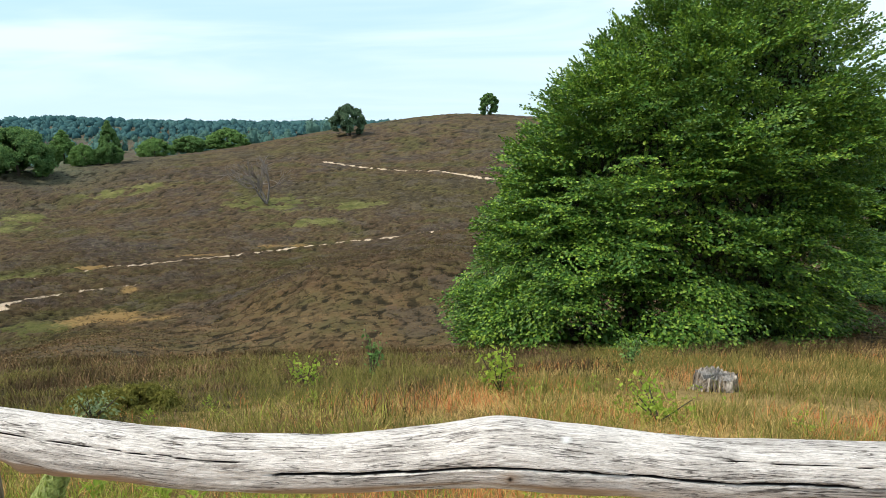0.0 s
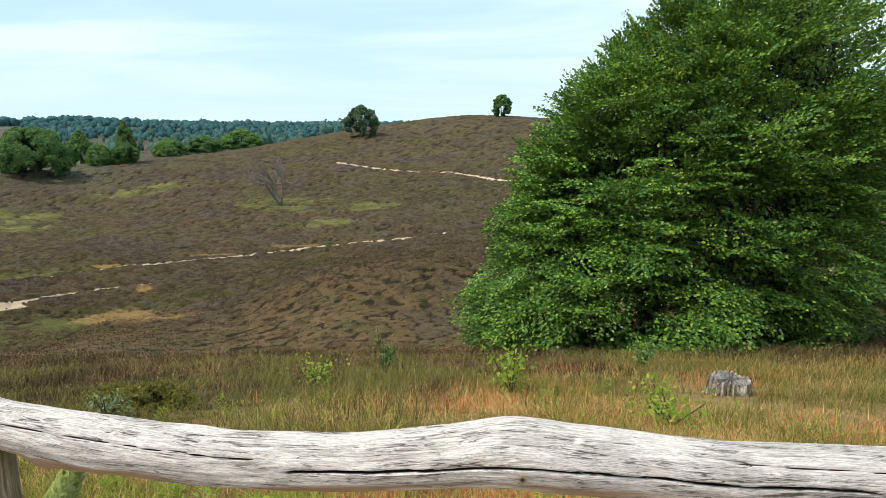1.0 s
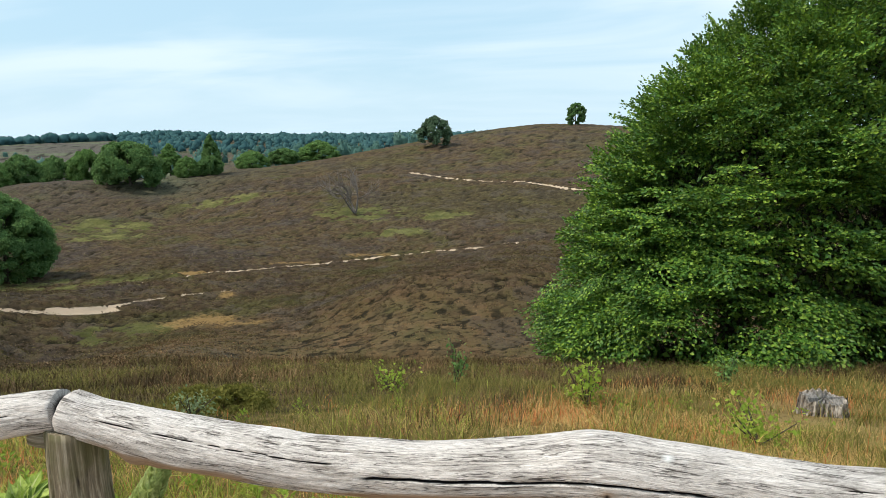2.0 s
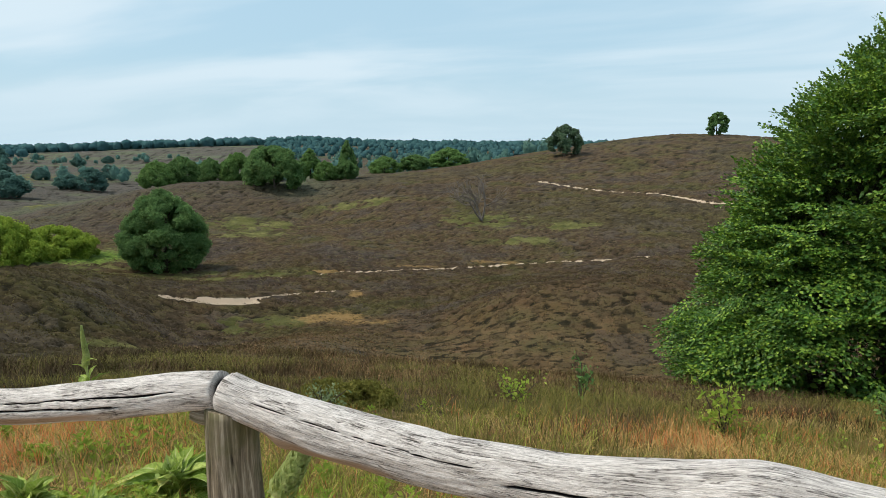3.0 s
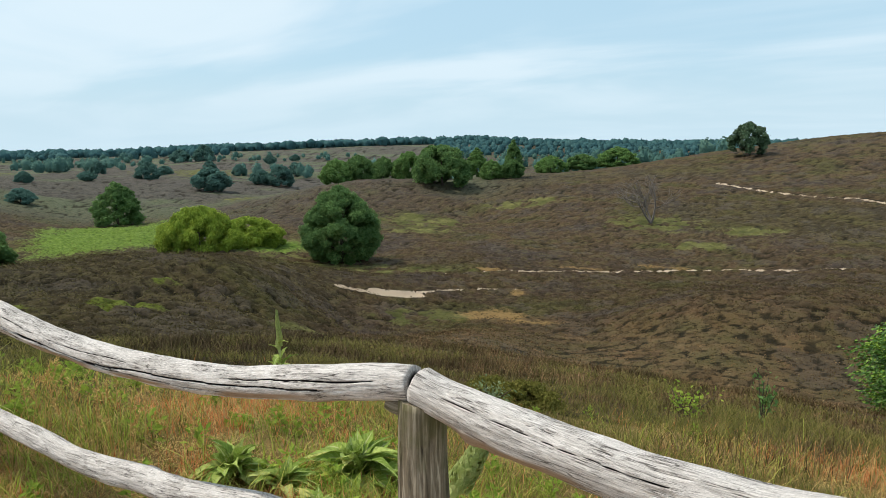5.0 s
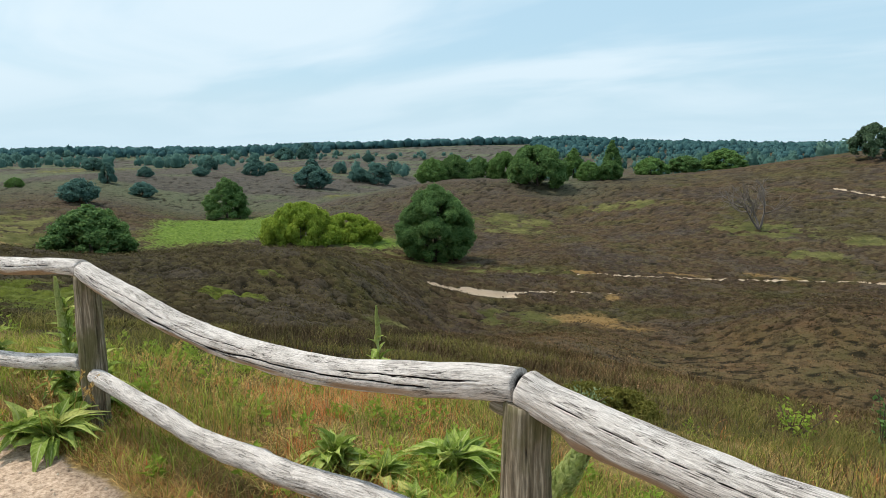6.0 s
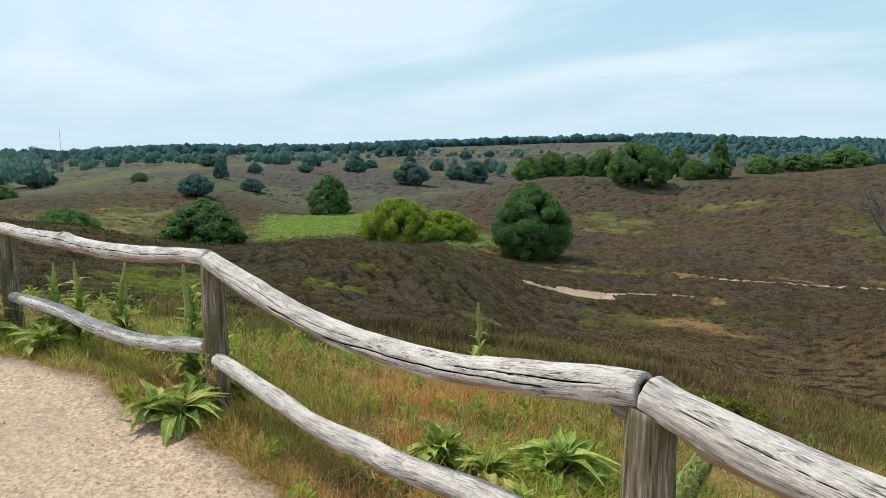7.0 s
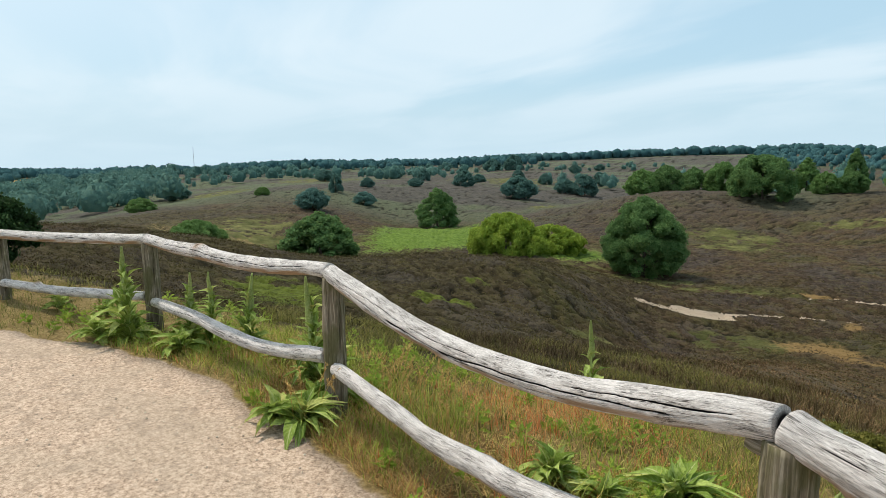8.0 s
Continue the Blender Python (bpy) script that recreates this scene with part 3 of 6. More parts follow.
def zones(x, y):
    """How much each point is sand, gravel, straw, green, bracken or dry grass."""
    d, az = np.hypot(x, y), np.degrees(np.arctan2(-x, y))
    n1, n2 = fbm(x / 2.3, y / 2.3), fbm(x / 7.0, y / 7.0, 1)
    z = {}
    sand = np.zeros_like(x)
    for pts, half, gaps in SAND_TRACKS:
        g = np.clip(1.3 - near_line(x, y, pts) / half * 0.75, 0, 1) - gaps * 1.3 * np.maximum(0, n2 + 0.4 * n1 - 0.55)
        sand = np.maximum(sand, g)
    z["sand"] = np.clip(sand + 0.12 * (n1 - 0.5) * (sand > 0.05), 0, 1)
    lip = np.interp(x, PATH_X, PATH_Y) + 0.22 * (fbm(x * 2.2, y * 2.2, 2) - 0.5)
    z["gravel"] = smooth(-0.14, 0.14, lip - y) * smooth(-6.5, -5.5, y - lip) * smooth(-30, -22, x)
    beyond = np.maximum(0, y - fence_edge(x))
    grassy = 1 - smooth(4.0, 7.5, beyond + 3 * (n2 - 0.5) + 2.6 * smooth(8, 34, az) + 2.2 * smooth(46, 66, az) - 4.5 * smooth(5, -15, az))
    grassy = np.where(y < lip - 5.5, 1.0, grassy)
    z["straw"] = grassy * (0.60 + 0.6 * n1)
    z["straw"] = np.maximum(z["straw"], 0.45 * blot(x, y, -76, 18, 16, 10) * (n1 + 0.35))
    z["bracken"] = np.maximum(blot(x, y, -72, 44, 19, 9, -35), 0.9 * blot(x, y, -50, 43, 6, 6)) * (0.75 + 0.5 * (n1 - 0.3))
    z["green"] = grassy * np.clip(1.35 * fbm(x / 1.7 + 9, y / 1.7, 3) - 0.15, 0, 1) * 0.40
    speck, fleck = np.clip(3.0 * fbm(x / 0.8, y / 0.8, 3) - 0.75, 0, 1.1), np.clip(3.2 * fbm(x / 0.7, y / 0.7, 1) - 0.65, 0, 1.1)
    for cx, cy, rx, ry, turn in GRASSY:
        z["green"] = np.maximum(z["green"], 0.95 * blot(x, y, cx, cy, 1.15 * rx, 1.15 * ry, turn) * speck)
    z["moss"] = np.zeros_like(x)
    for cx, cy, rx, ry, turn in MOSSY:
        z["moss"] = np.maximum(z["moss"], 0.95 * blot(x, y, cx, cy, rx, ry, turn) * fleck)
    z["dry"] = np.zeros_like(x)
    for cx, cy, rx, ry, turn in DRY_SPOTS:
        z["dry"] = np.maximum(z["dry"], blot(x, y, cx, cy, rx, ry, turn) * (0.22 + 0.75 * n1))
    z["dry"] = np.maximum(z["dry"], 0.8 * grassy * smooth(74, 60, az) * smooth(0.50, 0.68, fbm(x / 1.5, y / 1.5 + 31, 2)))
    return z


def cushion_relief(x, y):
    tall = (0.35 + 0.65 * smooth(12, 34, np.hypot(x, y))) * (1 - 0.86 * russet(x, y))
    return tall * (0.28 * domes(x, y, CLUMP) * (0.55 + 0.9 * vnoise(x / 3.1, y / 3.1, 3)) + 0.14 * domes(x + 40, y + 13, 1.9) + 0.10 * vnoise(x * 5, y * 5, 1))


def ground_height(x, y, z=None):
    """Land plus the cushions of heather that cover it."""
    z = zones(x, y) if z is None else z
    h = land(x, y)
    d = np.hypot(x, y)
    bald = np.clip(np.maximum.reduce([z["sand"] * 2.6, z["gravel"] * 2, 0.75 * z["straw"], 0.5 * z["green"], z["dry"] * 0.8]), 0, 1)
    grown = smooth(5, 11, d) * (1 - bald)
    h = h + grown * (cushion_relief(x, y) + 0.35 * fbm(x / 6, y / 6, 2) - 0.42)
    h = h + 0.5 * np.clip(z["bracken"], 0, 1) * (0.6 + domes(x, y, 1.1))
    h = h - 0.22 * smooth(0.45, 0.9, z["sand"])
    h = h + smooth(130, 400, d) * 2.2 * (fbm(x / 55, y / 55, 3) - 0.5)
    return h + (1 - z["gravel"]) * (1 - smooth(6, 12, d)) * 0.05 * fbm(x * 3, y * 3, 1) + z["gravel"] * 0.012 * fbm(x * 9, y * 9, 1)


def build_ground():
    az = np.concatenate([np.arange(-38, 97, 0.30), np.arange(97, 322, 2.5)])
    r = [0.0005, 0.12, 0.25]
    while r[-1] < 6:
        r.append(r[-1] + 0.11)
    while r[-1] < 12:
        r.append(r[-1] * 1.0075)
    while r[-1] < 62:
        r.append(r[-1] * 1.0058)
    while r[-1] < 140:
        r.append(r[-1] * 1.0075)
    while r[-1] < 270:
        r.append(r[-1] * 1.012)
    while r[-1] < 2600:
        r.append(r[-1] * 1.05)
    r = np.array(r)
    a = np.radians(az)
    x, y = -np.sin(a)[None] * r[:, None], np.cos(a)[None] * r[:, None]
    n, m = x.shape
    x, y = np.append(x.ravel(), 0.0), np.append(y.ravel(), 0.0)
    z = zones(x, y)
    co = np.stack([x, y, ground_height(x, y, z)], 1)
    z["russet"] = russet(x, y)
    # share of painted haze, growing with distance from the camera
    z["far_haze"] = smooth(75, 150, np.hypot(x, y) + 50 * (fbm(x / 30, y / 30, 2) - 0.5)) * smooth(18, 34, np.degrees(np.arctan2(-x, y)))
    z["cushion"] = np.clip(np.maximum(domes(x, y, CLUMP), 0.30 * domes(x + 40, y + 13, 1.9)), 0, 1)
    z["bush"] = domes(x + 40, y + 13, 1.9, True)[1]
    z["sprig"] = domes(x, y, CLUMP, True)[1]
    i, j = np.meshgrid(np.arange(n - 1), np.arange(m), indexing="ij")
    k = (j + 1) % m
    f = np.stack([i * m + j, i * m + k, (i + 1) * m + k, (i + 1) * m + j], -1).reshape(-1, 4)[:, ::-1]
    even = np.arange(0, m, 2)
    hub = np.stack([np.full(len(even), n * m), (even + 2) % m, (even + 1) % m, even], 1)
    me = mesh_of("ground", co, np.concatenate([f, hub]), True, floats=z)
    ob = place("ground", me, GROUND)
    tagged(ob, "rolling brown heathland with sandy tracks and grassy patches", "ground", kind="structure")
    return ob


build_ground()


# ------------------------------------------------------------------ the fence
def log_mesh(name, pts, seed, sides=132, step=0.014, cracks=(), knots=(), bare=(), rough=0.006, paint=(), end_dark=0.75):
    """A log along pts (x, y, z, radius): a lumpy tube with drying cracks, knots and closed ends."""
    rng = np.random.default_rng(seed)
    p = np.array(pts, float)
    s = np.concatenate([[0], np.cumsum(np.linalg.norm(np.diff(p[:, :3], axis=0), axis=1))])
    n = max(6, int(s[-1] / step))
    q = np.linspace(0, s[-1], n)
    w = hermite(s, q)
    c, rad = w @ p[:, :3], w @ p[:, 3]
    tan = np.gradient(c, q, axis=0)
    tan /= np.linalg.norm(tan, axis=1)[:, None]
    upright = abs(tan[:, 2]).mean() > 0.7
    side = np.cross(tan, (0, 1, 0) if upright else (0, 0, 1))
    side /= np.linalg.norm(side, axis=1)[:, None]
    up = np.cross(side, tan)
    th = np.linspace(0, 2 * np.pi, sides, endpoint=False)
    S, TH = np.meshgrid(q, th, indexing="ij")
    o = rng.random(4) * 50
    wob = 2 * np.pi
    # noise that closes round the log
    def ring(fs, fr, k):
        return vnoise(S * fs + o[0], np.cos(TH) * fr + o[1] + 20, k) * 0.5 + vnoise(S * fs * 1.3 + o[2], np.sin(TH) * fr + o[3] + 20, k + 1) * 0.5
    R = rad[:, None] * (1 + 0.16 * (ring(2.2, 0.9, 0) - 0.5) + 0.10 * (ring(7, 1.6, 1) - 0.5)) + rough * (ring(11, 9, 2) - 0.5)
    crack = np.zeros_like(R)
    for a0, s0, s1, depth, drift in cracks:
        line = a0 + drift * (S - s0) + 0.35 * (vnoise(S * 2.5 + a0 * 9, S * 0 + 3, 1) - 0.5) + 0.07 * (vnoise(S * 14 + a0 * 5, S * 0 + 1, 2) - 0.5)
        gap = np.abs((TH - line + np.pi) % wob - np.pi)
        live = smooth(s0, s0 + 0.08, S) * (1 - smooth(s1 - 0.08, s1, S)) * (0.58 + 0.42 * vnoise(S * 4 + a0, S * 0, 0))
        crack = np.maximum(crack, np.clip(live * depth * 1.3 - gap * rad[:, None] / 0.0026, 0, 1))
    R = R - 0.020 * crack
    for ks, ka, kr, kh in knots:
        g = np.hypot(S - ks, ((TH - ka + np.pi) % wob - np.pi) * rad[:, None]) / kr
        R = R + kh * np.exp(-g * g) - 0.6 * kh * np.exp(-(g * 2.6) ** 2)
    R[0], R[-1] = R[0] * 0.985, R[-1] * 0.985
    co = c[:, None] + R[..., None] * (np.cos(TH)[..., None] * side[:, None] + np.sin(TH)[..., None] * up[:, None])
    co = np.concatenate([co.reshape(-1, 3), [c[0] - tan[0] * 0.004, c[-1] + tan[-1] * 0.004]])
    i, j = np.meshgrid(np.arange(n - 1), np.arange(sides), indexing="ij")
    k = (j + 1) % sides
    f = np.stack([i * sides + j, i * sides + k, (i + 1) * sides + k, (i + 1) * sides + j], -1).reshape(-1, 4)
    j = np.arange(sides)
    uvs = np.stack([np.stack([S[i_, 0 * j_], TH[0, j_] * 0.055], -1) for i_, j_ in ((np.clip(f // sides, 0, n - 1)[:, t], f[:, t] % sides) for t in range(4))], 1)
    wrap = (f[:, 0] % sides) == sides - 1
    uvs[wrap, 1, 1] += wob * 0.055
    uvs[wrap, 2, 1] += wob * 0.055
    me = bpy.data.meshes.new(name)
    caps = [(n * sides, (t + 1) % sides, t) for t in range(sides)] + [(n * sides + 1, (n - 1) * sides + t, (n - 1) * sides + (t + 1) % sides) for t in range(sides)]
    me.from_pydata(co.tolist(), [], f.tolist() + caps)
    uvl = me.uv_layers.new(name="UVMap")
    flat = np.concatenate([uvs.reshape(-1, 2), np.tile([0.013, 0.4], (len(caps) * 3, 1)) + rng.random((len(caps) * 3, 2)) * 0.02])
    uvl.data.foreach_set("uv", flat.astype(np.float32).ravel())
    bounce_and_knots = np.zeros_like(R)
    # undersides: warm bounce light painted on as a brown tone
    for s0, s1, a0, a1, k_ in bare:
        bounce_and_knots = np.maximum(bounce_and_knots, k_ * smooth(s0, s0 + 0.15, S) * (1 - smooth(s1 - 0.15, s1, S)) * smooth(0.25, 0.0, np.abs((TH - (a0 + a1) / 2 + np.pi) % wob - np.pi) - (a1 - a0) / 2) * smooth(0.3, 0.6, ring(4, 3, 3)))
    for ks, ka, kr, kh in knots:
        g = np.hypot(S - ks, ((TH - ka + np.pi) % wob - np.pi) * rad[:, None]) / kr
        bounce_and_knots = np.maximum(bounce_and_knots, 0.9 * np.exp(-(g * 1.2) ** 2))
        crack = np.maximum(crack, 0.30 * np.exp(-(g * 2.2) ** 2))
    white = np.zeros_like(R)
    for ks, ka, ls, la in paint:
        white = np.maximum(white, smooth(1.0, 0.55, np.maximum(np.abs(S - ks) / ls, np.abs((TH - ka + np.pi) % wob - np.pi) / la) + 0.5 * (ring(60, 30, 1) - 0.5)))
    me.attributes.new("paint", "FLOAT", "POINT").data.foreach_set("value", np.append(white.ravel(), [0, 0]).astype(np.float32))
    # cap centres darkened: weathered end grain, plus joint shadow put into the colour
    me.attributes.new("crack", "FLOAT", "POINT").data.foreach_set("value", np.append(np.clip(crack * 1.3, 0, 1).ravel(), [end_dark, end_dark]).astype(np.float32))
    me.attributes.new("bare", "FLOAT", "POINT").data.foreach_set("value", np.append(bounce_and_knots.ravel(), [0.2, 0.2]).astype(np.float32))
    me.polygons.foreach_set("use_smooth", np.arange(len(me.polygons)) < len(f))
    return me


def fence():
    base = thing("wooden_fence", -1.12, 1.40, land_at(-1.12, 1.40), "weathered grey rustic log fence with two rails beside gravel path", "fence")
    inv = base.matrix_basis.inverted()

    def piece(name, me, material, label):
        me.transform(inv)
        return place(name, me, material, base, label)

    # top rails, from the near one on the right to the far one
    near_rail = [(-1.114, 1.403, -0.674, 0.055), (-1.03, 1.395, -0.690, 0.054), (-0.87, 1.37, -0.705, 0.060), (-0.73, 1.35, -0.716, 0.061), (-0.60, 1.33, -0.720, 0.060), (-0.47, 1.31, -0.722, 0.059),
                 (-0.34, 1.29, -0.715, 0.059), (-0.22, 1.27, -0.704, 0.057), (-0.10, 1.25, -0.687, 0.059), (0.02, 1.235, -0.667, 0.066), (0.12, 1.22, -0.651, 0.073), (0.24, 1.21, -0.658, 0.069),
                 (0.35, 1.21, -0.666, 0.065), (0.46, 1.20, -0.673, 0.062), (0.58, 1.20, -0.680, 0.060), (0.87, 1.20, -0.689, 0.058), (1.4, 1.19, -0.70, 0.057), (2.05, 1.18, -0.71, 0.055)]
    piece("top_rail", log_mesh("top_rail", near_rail, 3, cracks=((0.10, 0.75, 1.95, 1.2, -0.16), (-0.85, 0.3, 1.1, 0.45, 0.0), (-0.12, 1.9, 3.0, 0.6, 0.02), (0.48, 0.05, 0.75, 0.7, -0.05), (0.62, 1.5, 2.4, 0.5, -0.12), (-0.91, 0.6, 2.2, 0.45, -0), (-0.61, 1.5, 2.6, 0.5, -0.05), (0.19, 1.9, 3, 0.4, -0), (-1.16, 0.1, 1.2, 0.4, -0), (0.84, 0.2, 1.3, 0.4, -0),),
          paint=((1.365, 0.97, 0.006, 0.12), (1.390, 0.97, 0.006, 0.12)), knots=((1.27, -0.24, 0.018, 0.007),  (0.2, -1.40, 0.034, 0.022), (0.27, -1.5, 0.03, 0.012),), bare=((0.0, 3.1, -2.26, -0.55, 0.9),)), RAIL, "silver-grey cracked log rail with a hump")
    mid_rail = [(-1.135, 1.405, -0.669, 0.052), (-1.24, 1.40, -0.684, 0.053), (-1.39, 1.39, -0.713, 0.055), (-1.61, 1.39, -0.757, 0.054), (-1.87, 1.38, -0.800, 0.056), (-2.19, 1.37, -0.828, 0.055), (-2.37, 1.37, -0.837, 0.053), (-2.57, 1.37, -0.842, 0.055),
                (-2.80, 1.36, -0.831, 0.054), (-3.05, 1.35, -0.809, 0.055), (-3.34, 1.35, -0.778, 0.057), (-3.66, 1.34, -0.735, 0.055), (-3.86, 1.335, -0.700, 0.050)]
    piece("top_rail", log_mesh("top_rail", mid_rail, 5, cracks=((2.75, 0.12, 0.75, 1.0, -0.1), (3.25, 0.25, 2.0, 1.3, -0.06), (3.55, 0.7, 2.3, 1.1, 0.05), (2.64, 1.2, 2.7, 0.6, -0), (3.24, 1.7, 2.7, 0.7, -0.05), (2.84, 0.05, 0.5, 0.5, -0),),
          bare=((0.1, 2.7, 3.62, 5.0, 0.9),)), RAIL, "silver-grey log rail sagging between posts")
    far_rail = [(-3.87, 1.335, -0.690, 0.046), (-4.07, 1.29, -0.697, 0.046), (-4.39, 1.22, -0.729, 0.050), (-4.76, 1.14, -0.755, 0.052), (-5.17, 1.05, -0.768, 0.053), (-5.63, 0.95, -0.762, 0.056), (-6.17, 0.83, -0.770, 0.050), (-6.64, 0.735, -0.760, 0.048)]
    piece("top_rail", log_mesh("top_rail", far_rail, 8, 90, 0.02, cracks=((2.94, 0.2, 2.4, 0.8, -0.05), (3.54, 0.8, 2.7, 0.7, -0),), knots=((1.75, 1.94, 0.05, 0.02),), bare=((0.0, 2.9, 3.6, 5.0, 0.95),)), RAIL, "grey weathered log rail")
    end_rail = [(-6.66, 0.73, -0.757, 0.045), (-7.13, 0.50, -0.790, 0.050), (-8.03, 0.07, -0.842, 0.051), (-9.2, -0.50, -0.88, 0.052)]
    piece("top_rail", log_mesh("top_rail", end_rail, 9, 64, 0.03, cracks=((3.14, 0.2, 2.4, 0.7, -0),), bare=((0.0, 2.9, 3.5, 5.0, 0.95),)), RAIL, "grey weathered log rail")
    # lower rails
    low_near = [(-3.79, 1.315, -1.262, 0.036), (-3.72, 1.32, -1.262, 0.042), (-3.39, 1.33, -1.280, 0.042), (-3.09, 1.345, -1.300, 0.045), (-2.83, 1.35, -1.316, 0.044), (-2.59, 1.36, -1.311, 0.049), (-2.38, 1.37, -1.294, 0.050), (-2.19, 1.37, -1.283, 0.050), (-1.92, 1.38, -1.247, 0.047), (-1.73, 1.39, -1.223, 0.049), (-1.17, 1.40, -1.19, 0.046)]
    piece("lower_rail", log_mesh("lower_rail", low_near, 12, cracks=((2.94, 0.6, 2.5, 0.8, -0.05), (3.44, 0.2, 1.4, 0.5, -0), (2.24, 0.8, 2, 0.5, -0),), knots=((1.45, 2.24, 0.022, 0.007),), bare=((0.2, 2.6, -2.2, -0.55, 0.8),)), RAIL, "thin grey log rail")
    low_far = [(-3.93, 1.32, -1.222, 0.044), (-4.10, 1.28, -1.244, 0.047), (-4.44, 1.21, -1.299, 0.046), (-4.81, 1.13, -1.333, 0.048), (-5.23, 1.04, -1.338, 0.050), (-5.71, 0.93, -1.308, 0.046), (-6.26, 0.81, -1.313, 0.046), (-6.58, 0.745, -1.325, 0.040)]
    piece("lower_rail", log_mesh("lower_rail", low_far, 13, 90, 0.02, cracks=((3.04, 0.3, 2.4, 0.6, -0.05),)), RAIL, "thin grey log rail")
    low_end = [(-6.72, 0.70, -1.29, 0.042), (-7.2, 0.47, -1.332, 0.046), (-8.11, 0.02, -1.40, 0.048), (-9.15, -0.48, -1.43, 0.046)]
    piece("lower_rail", log_mesh("lower_rail", low_end, 14, 64, 0.03, knots=((1.9, 1.64, 0.04, 0.035),)), RAIL, "thin grey log rail")
    # dark plug added in place of the shadowed notch under the rail end
    piece("branch_stub", log_mesh("branch_stub", [(-1.215, 1.395, -0.738, 0.020), (-1.185, 1.395, -0.742, 0.024), (-1.14, 1.40, -0.745, 0.024)], 41, 24, 0.01), POST, "dark plug standing in for the shadowed notch beneath the rail end")
    # posts
    for k, (px, py, top, r, lean) in enumerate(((-1.112, 1.415, -0.708, 0.070, 0.012), (-3.865, 1.345, -0.725, 0.066, -0.008), (-6.655, 0.745, -0.80, 0.068, 0.0), (1.98, 1.20, -0.755, 0.07, 0.0), (-9.15, -0.46, -0.92, 0.07, 0.0))):
        g = land_at(px, py) - 0.25
        pts = [(px + lean, py, g, r * 1.06), (px + lean * 0.6, py, g + 0.4, r * 1.02), (px, py, top - 0.25, r), (px, py, top, r * 0.96)]
        piece("post", log_mesh("post", pts, 30 + k, 90, 0.02, cracks=((-1.3, 0.05, 1.2, 1.3, 0.1), (-0.4, 0.2, 1.2, 0.8, 0.0), (2.9, 0.1, 1.1, 1.0, 0.0), (-2.2, 0.3, 1.2, 0.8, 0.05), (0.5, 0.1, 0.9, 0.6, 0.0)), rough=0.010, end_dark=0.22), POST, "dark weathered round fence post")


fence()


# ------------------------------------------------------------------ plants: leaves, tubes, crowns
def tube(path, radii, sides=5):
    p, r = np.asarray(path, float), np.asarray(radii, float)
    t = np.gradient(p, axis=0)
    t /= np.linalg.norm(t, axis=1)[:, None] + 1e-9
    ref = np.where(np.abs(t[:, 2:3]) > 0.9, [[1.0, 0, 0]], [[0, 0, 1.0]])
    u = np.cross(t, ref)
    u /= np.linalg.norm(u, axis=1)[:, None] + 1e-9
    v = np.cross(u, t)
    a = np.linspace(0, 2 * np.pi, sides, endpoint=False)
    co = p[:, None] + r[:, None, None] * (np.cos(a)[None, :, None] * u[:, None] + np.sin(a)[None, :, None] * v[:, None])
    n = len(p)
    i, j = np.meshgrid(np.arange(n - 1), np.arange(sides), indexing="ij")
    k = (j + 1) % sides
    return co.reshape(-1, 3), np.stack([i * sides + j, i * sides + k, (i + 1) * sides + k, (i + 1) * sides + j], -1).reshape(-1, 4)


def joined(parts):
    vs, fs, o = [], [], 0
    for v, f in parts:
        vs.append(v); fs.append(f + o); o += len(v)
    return np.concatenate(vs), np.concatenate(fs)


def leaves(pos, axis, normal, length, width):
    """One four-cornered leaf at each pos, pointing along axis."""
    axis = axis / (np.linalg.norm(axis, axis=1)[:, None] + 1e-9)
    side = np.cross(axis, normal)
    side /= np.linalg.norm(side, axis=1)[:, None] + 1e-9
    L, W = np.asarray(length)[:, None], np.asarray(width)[:, None]
    nrm = np.cross(side, axis)
    a, c = pos, pos + axis * L
    b = pos + axis * L * 0.45 + side * W * 0.5 + nrm * W * 0.15
    d = pos + axis * L * 0.45 - side * W * 0.5 + nrm * W * 0.15
    co = np.stack([a, b, c, d], 1).reshape(-1, 3)
    f = np.arange(len(co)).reshape(-1, 4)
    return co, f


def unit(v):
    return v / (np.linalg.norm(v, axis=-1, keepdims=True) + 1e-9)


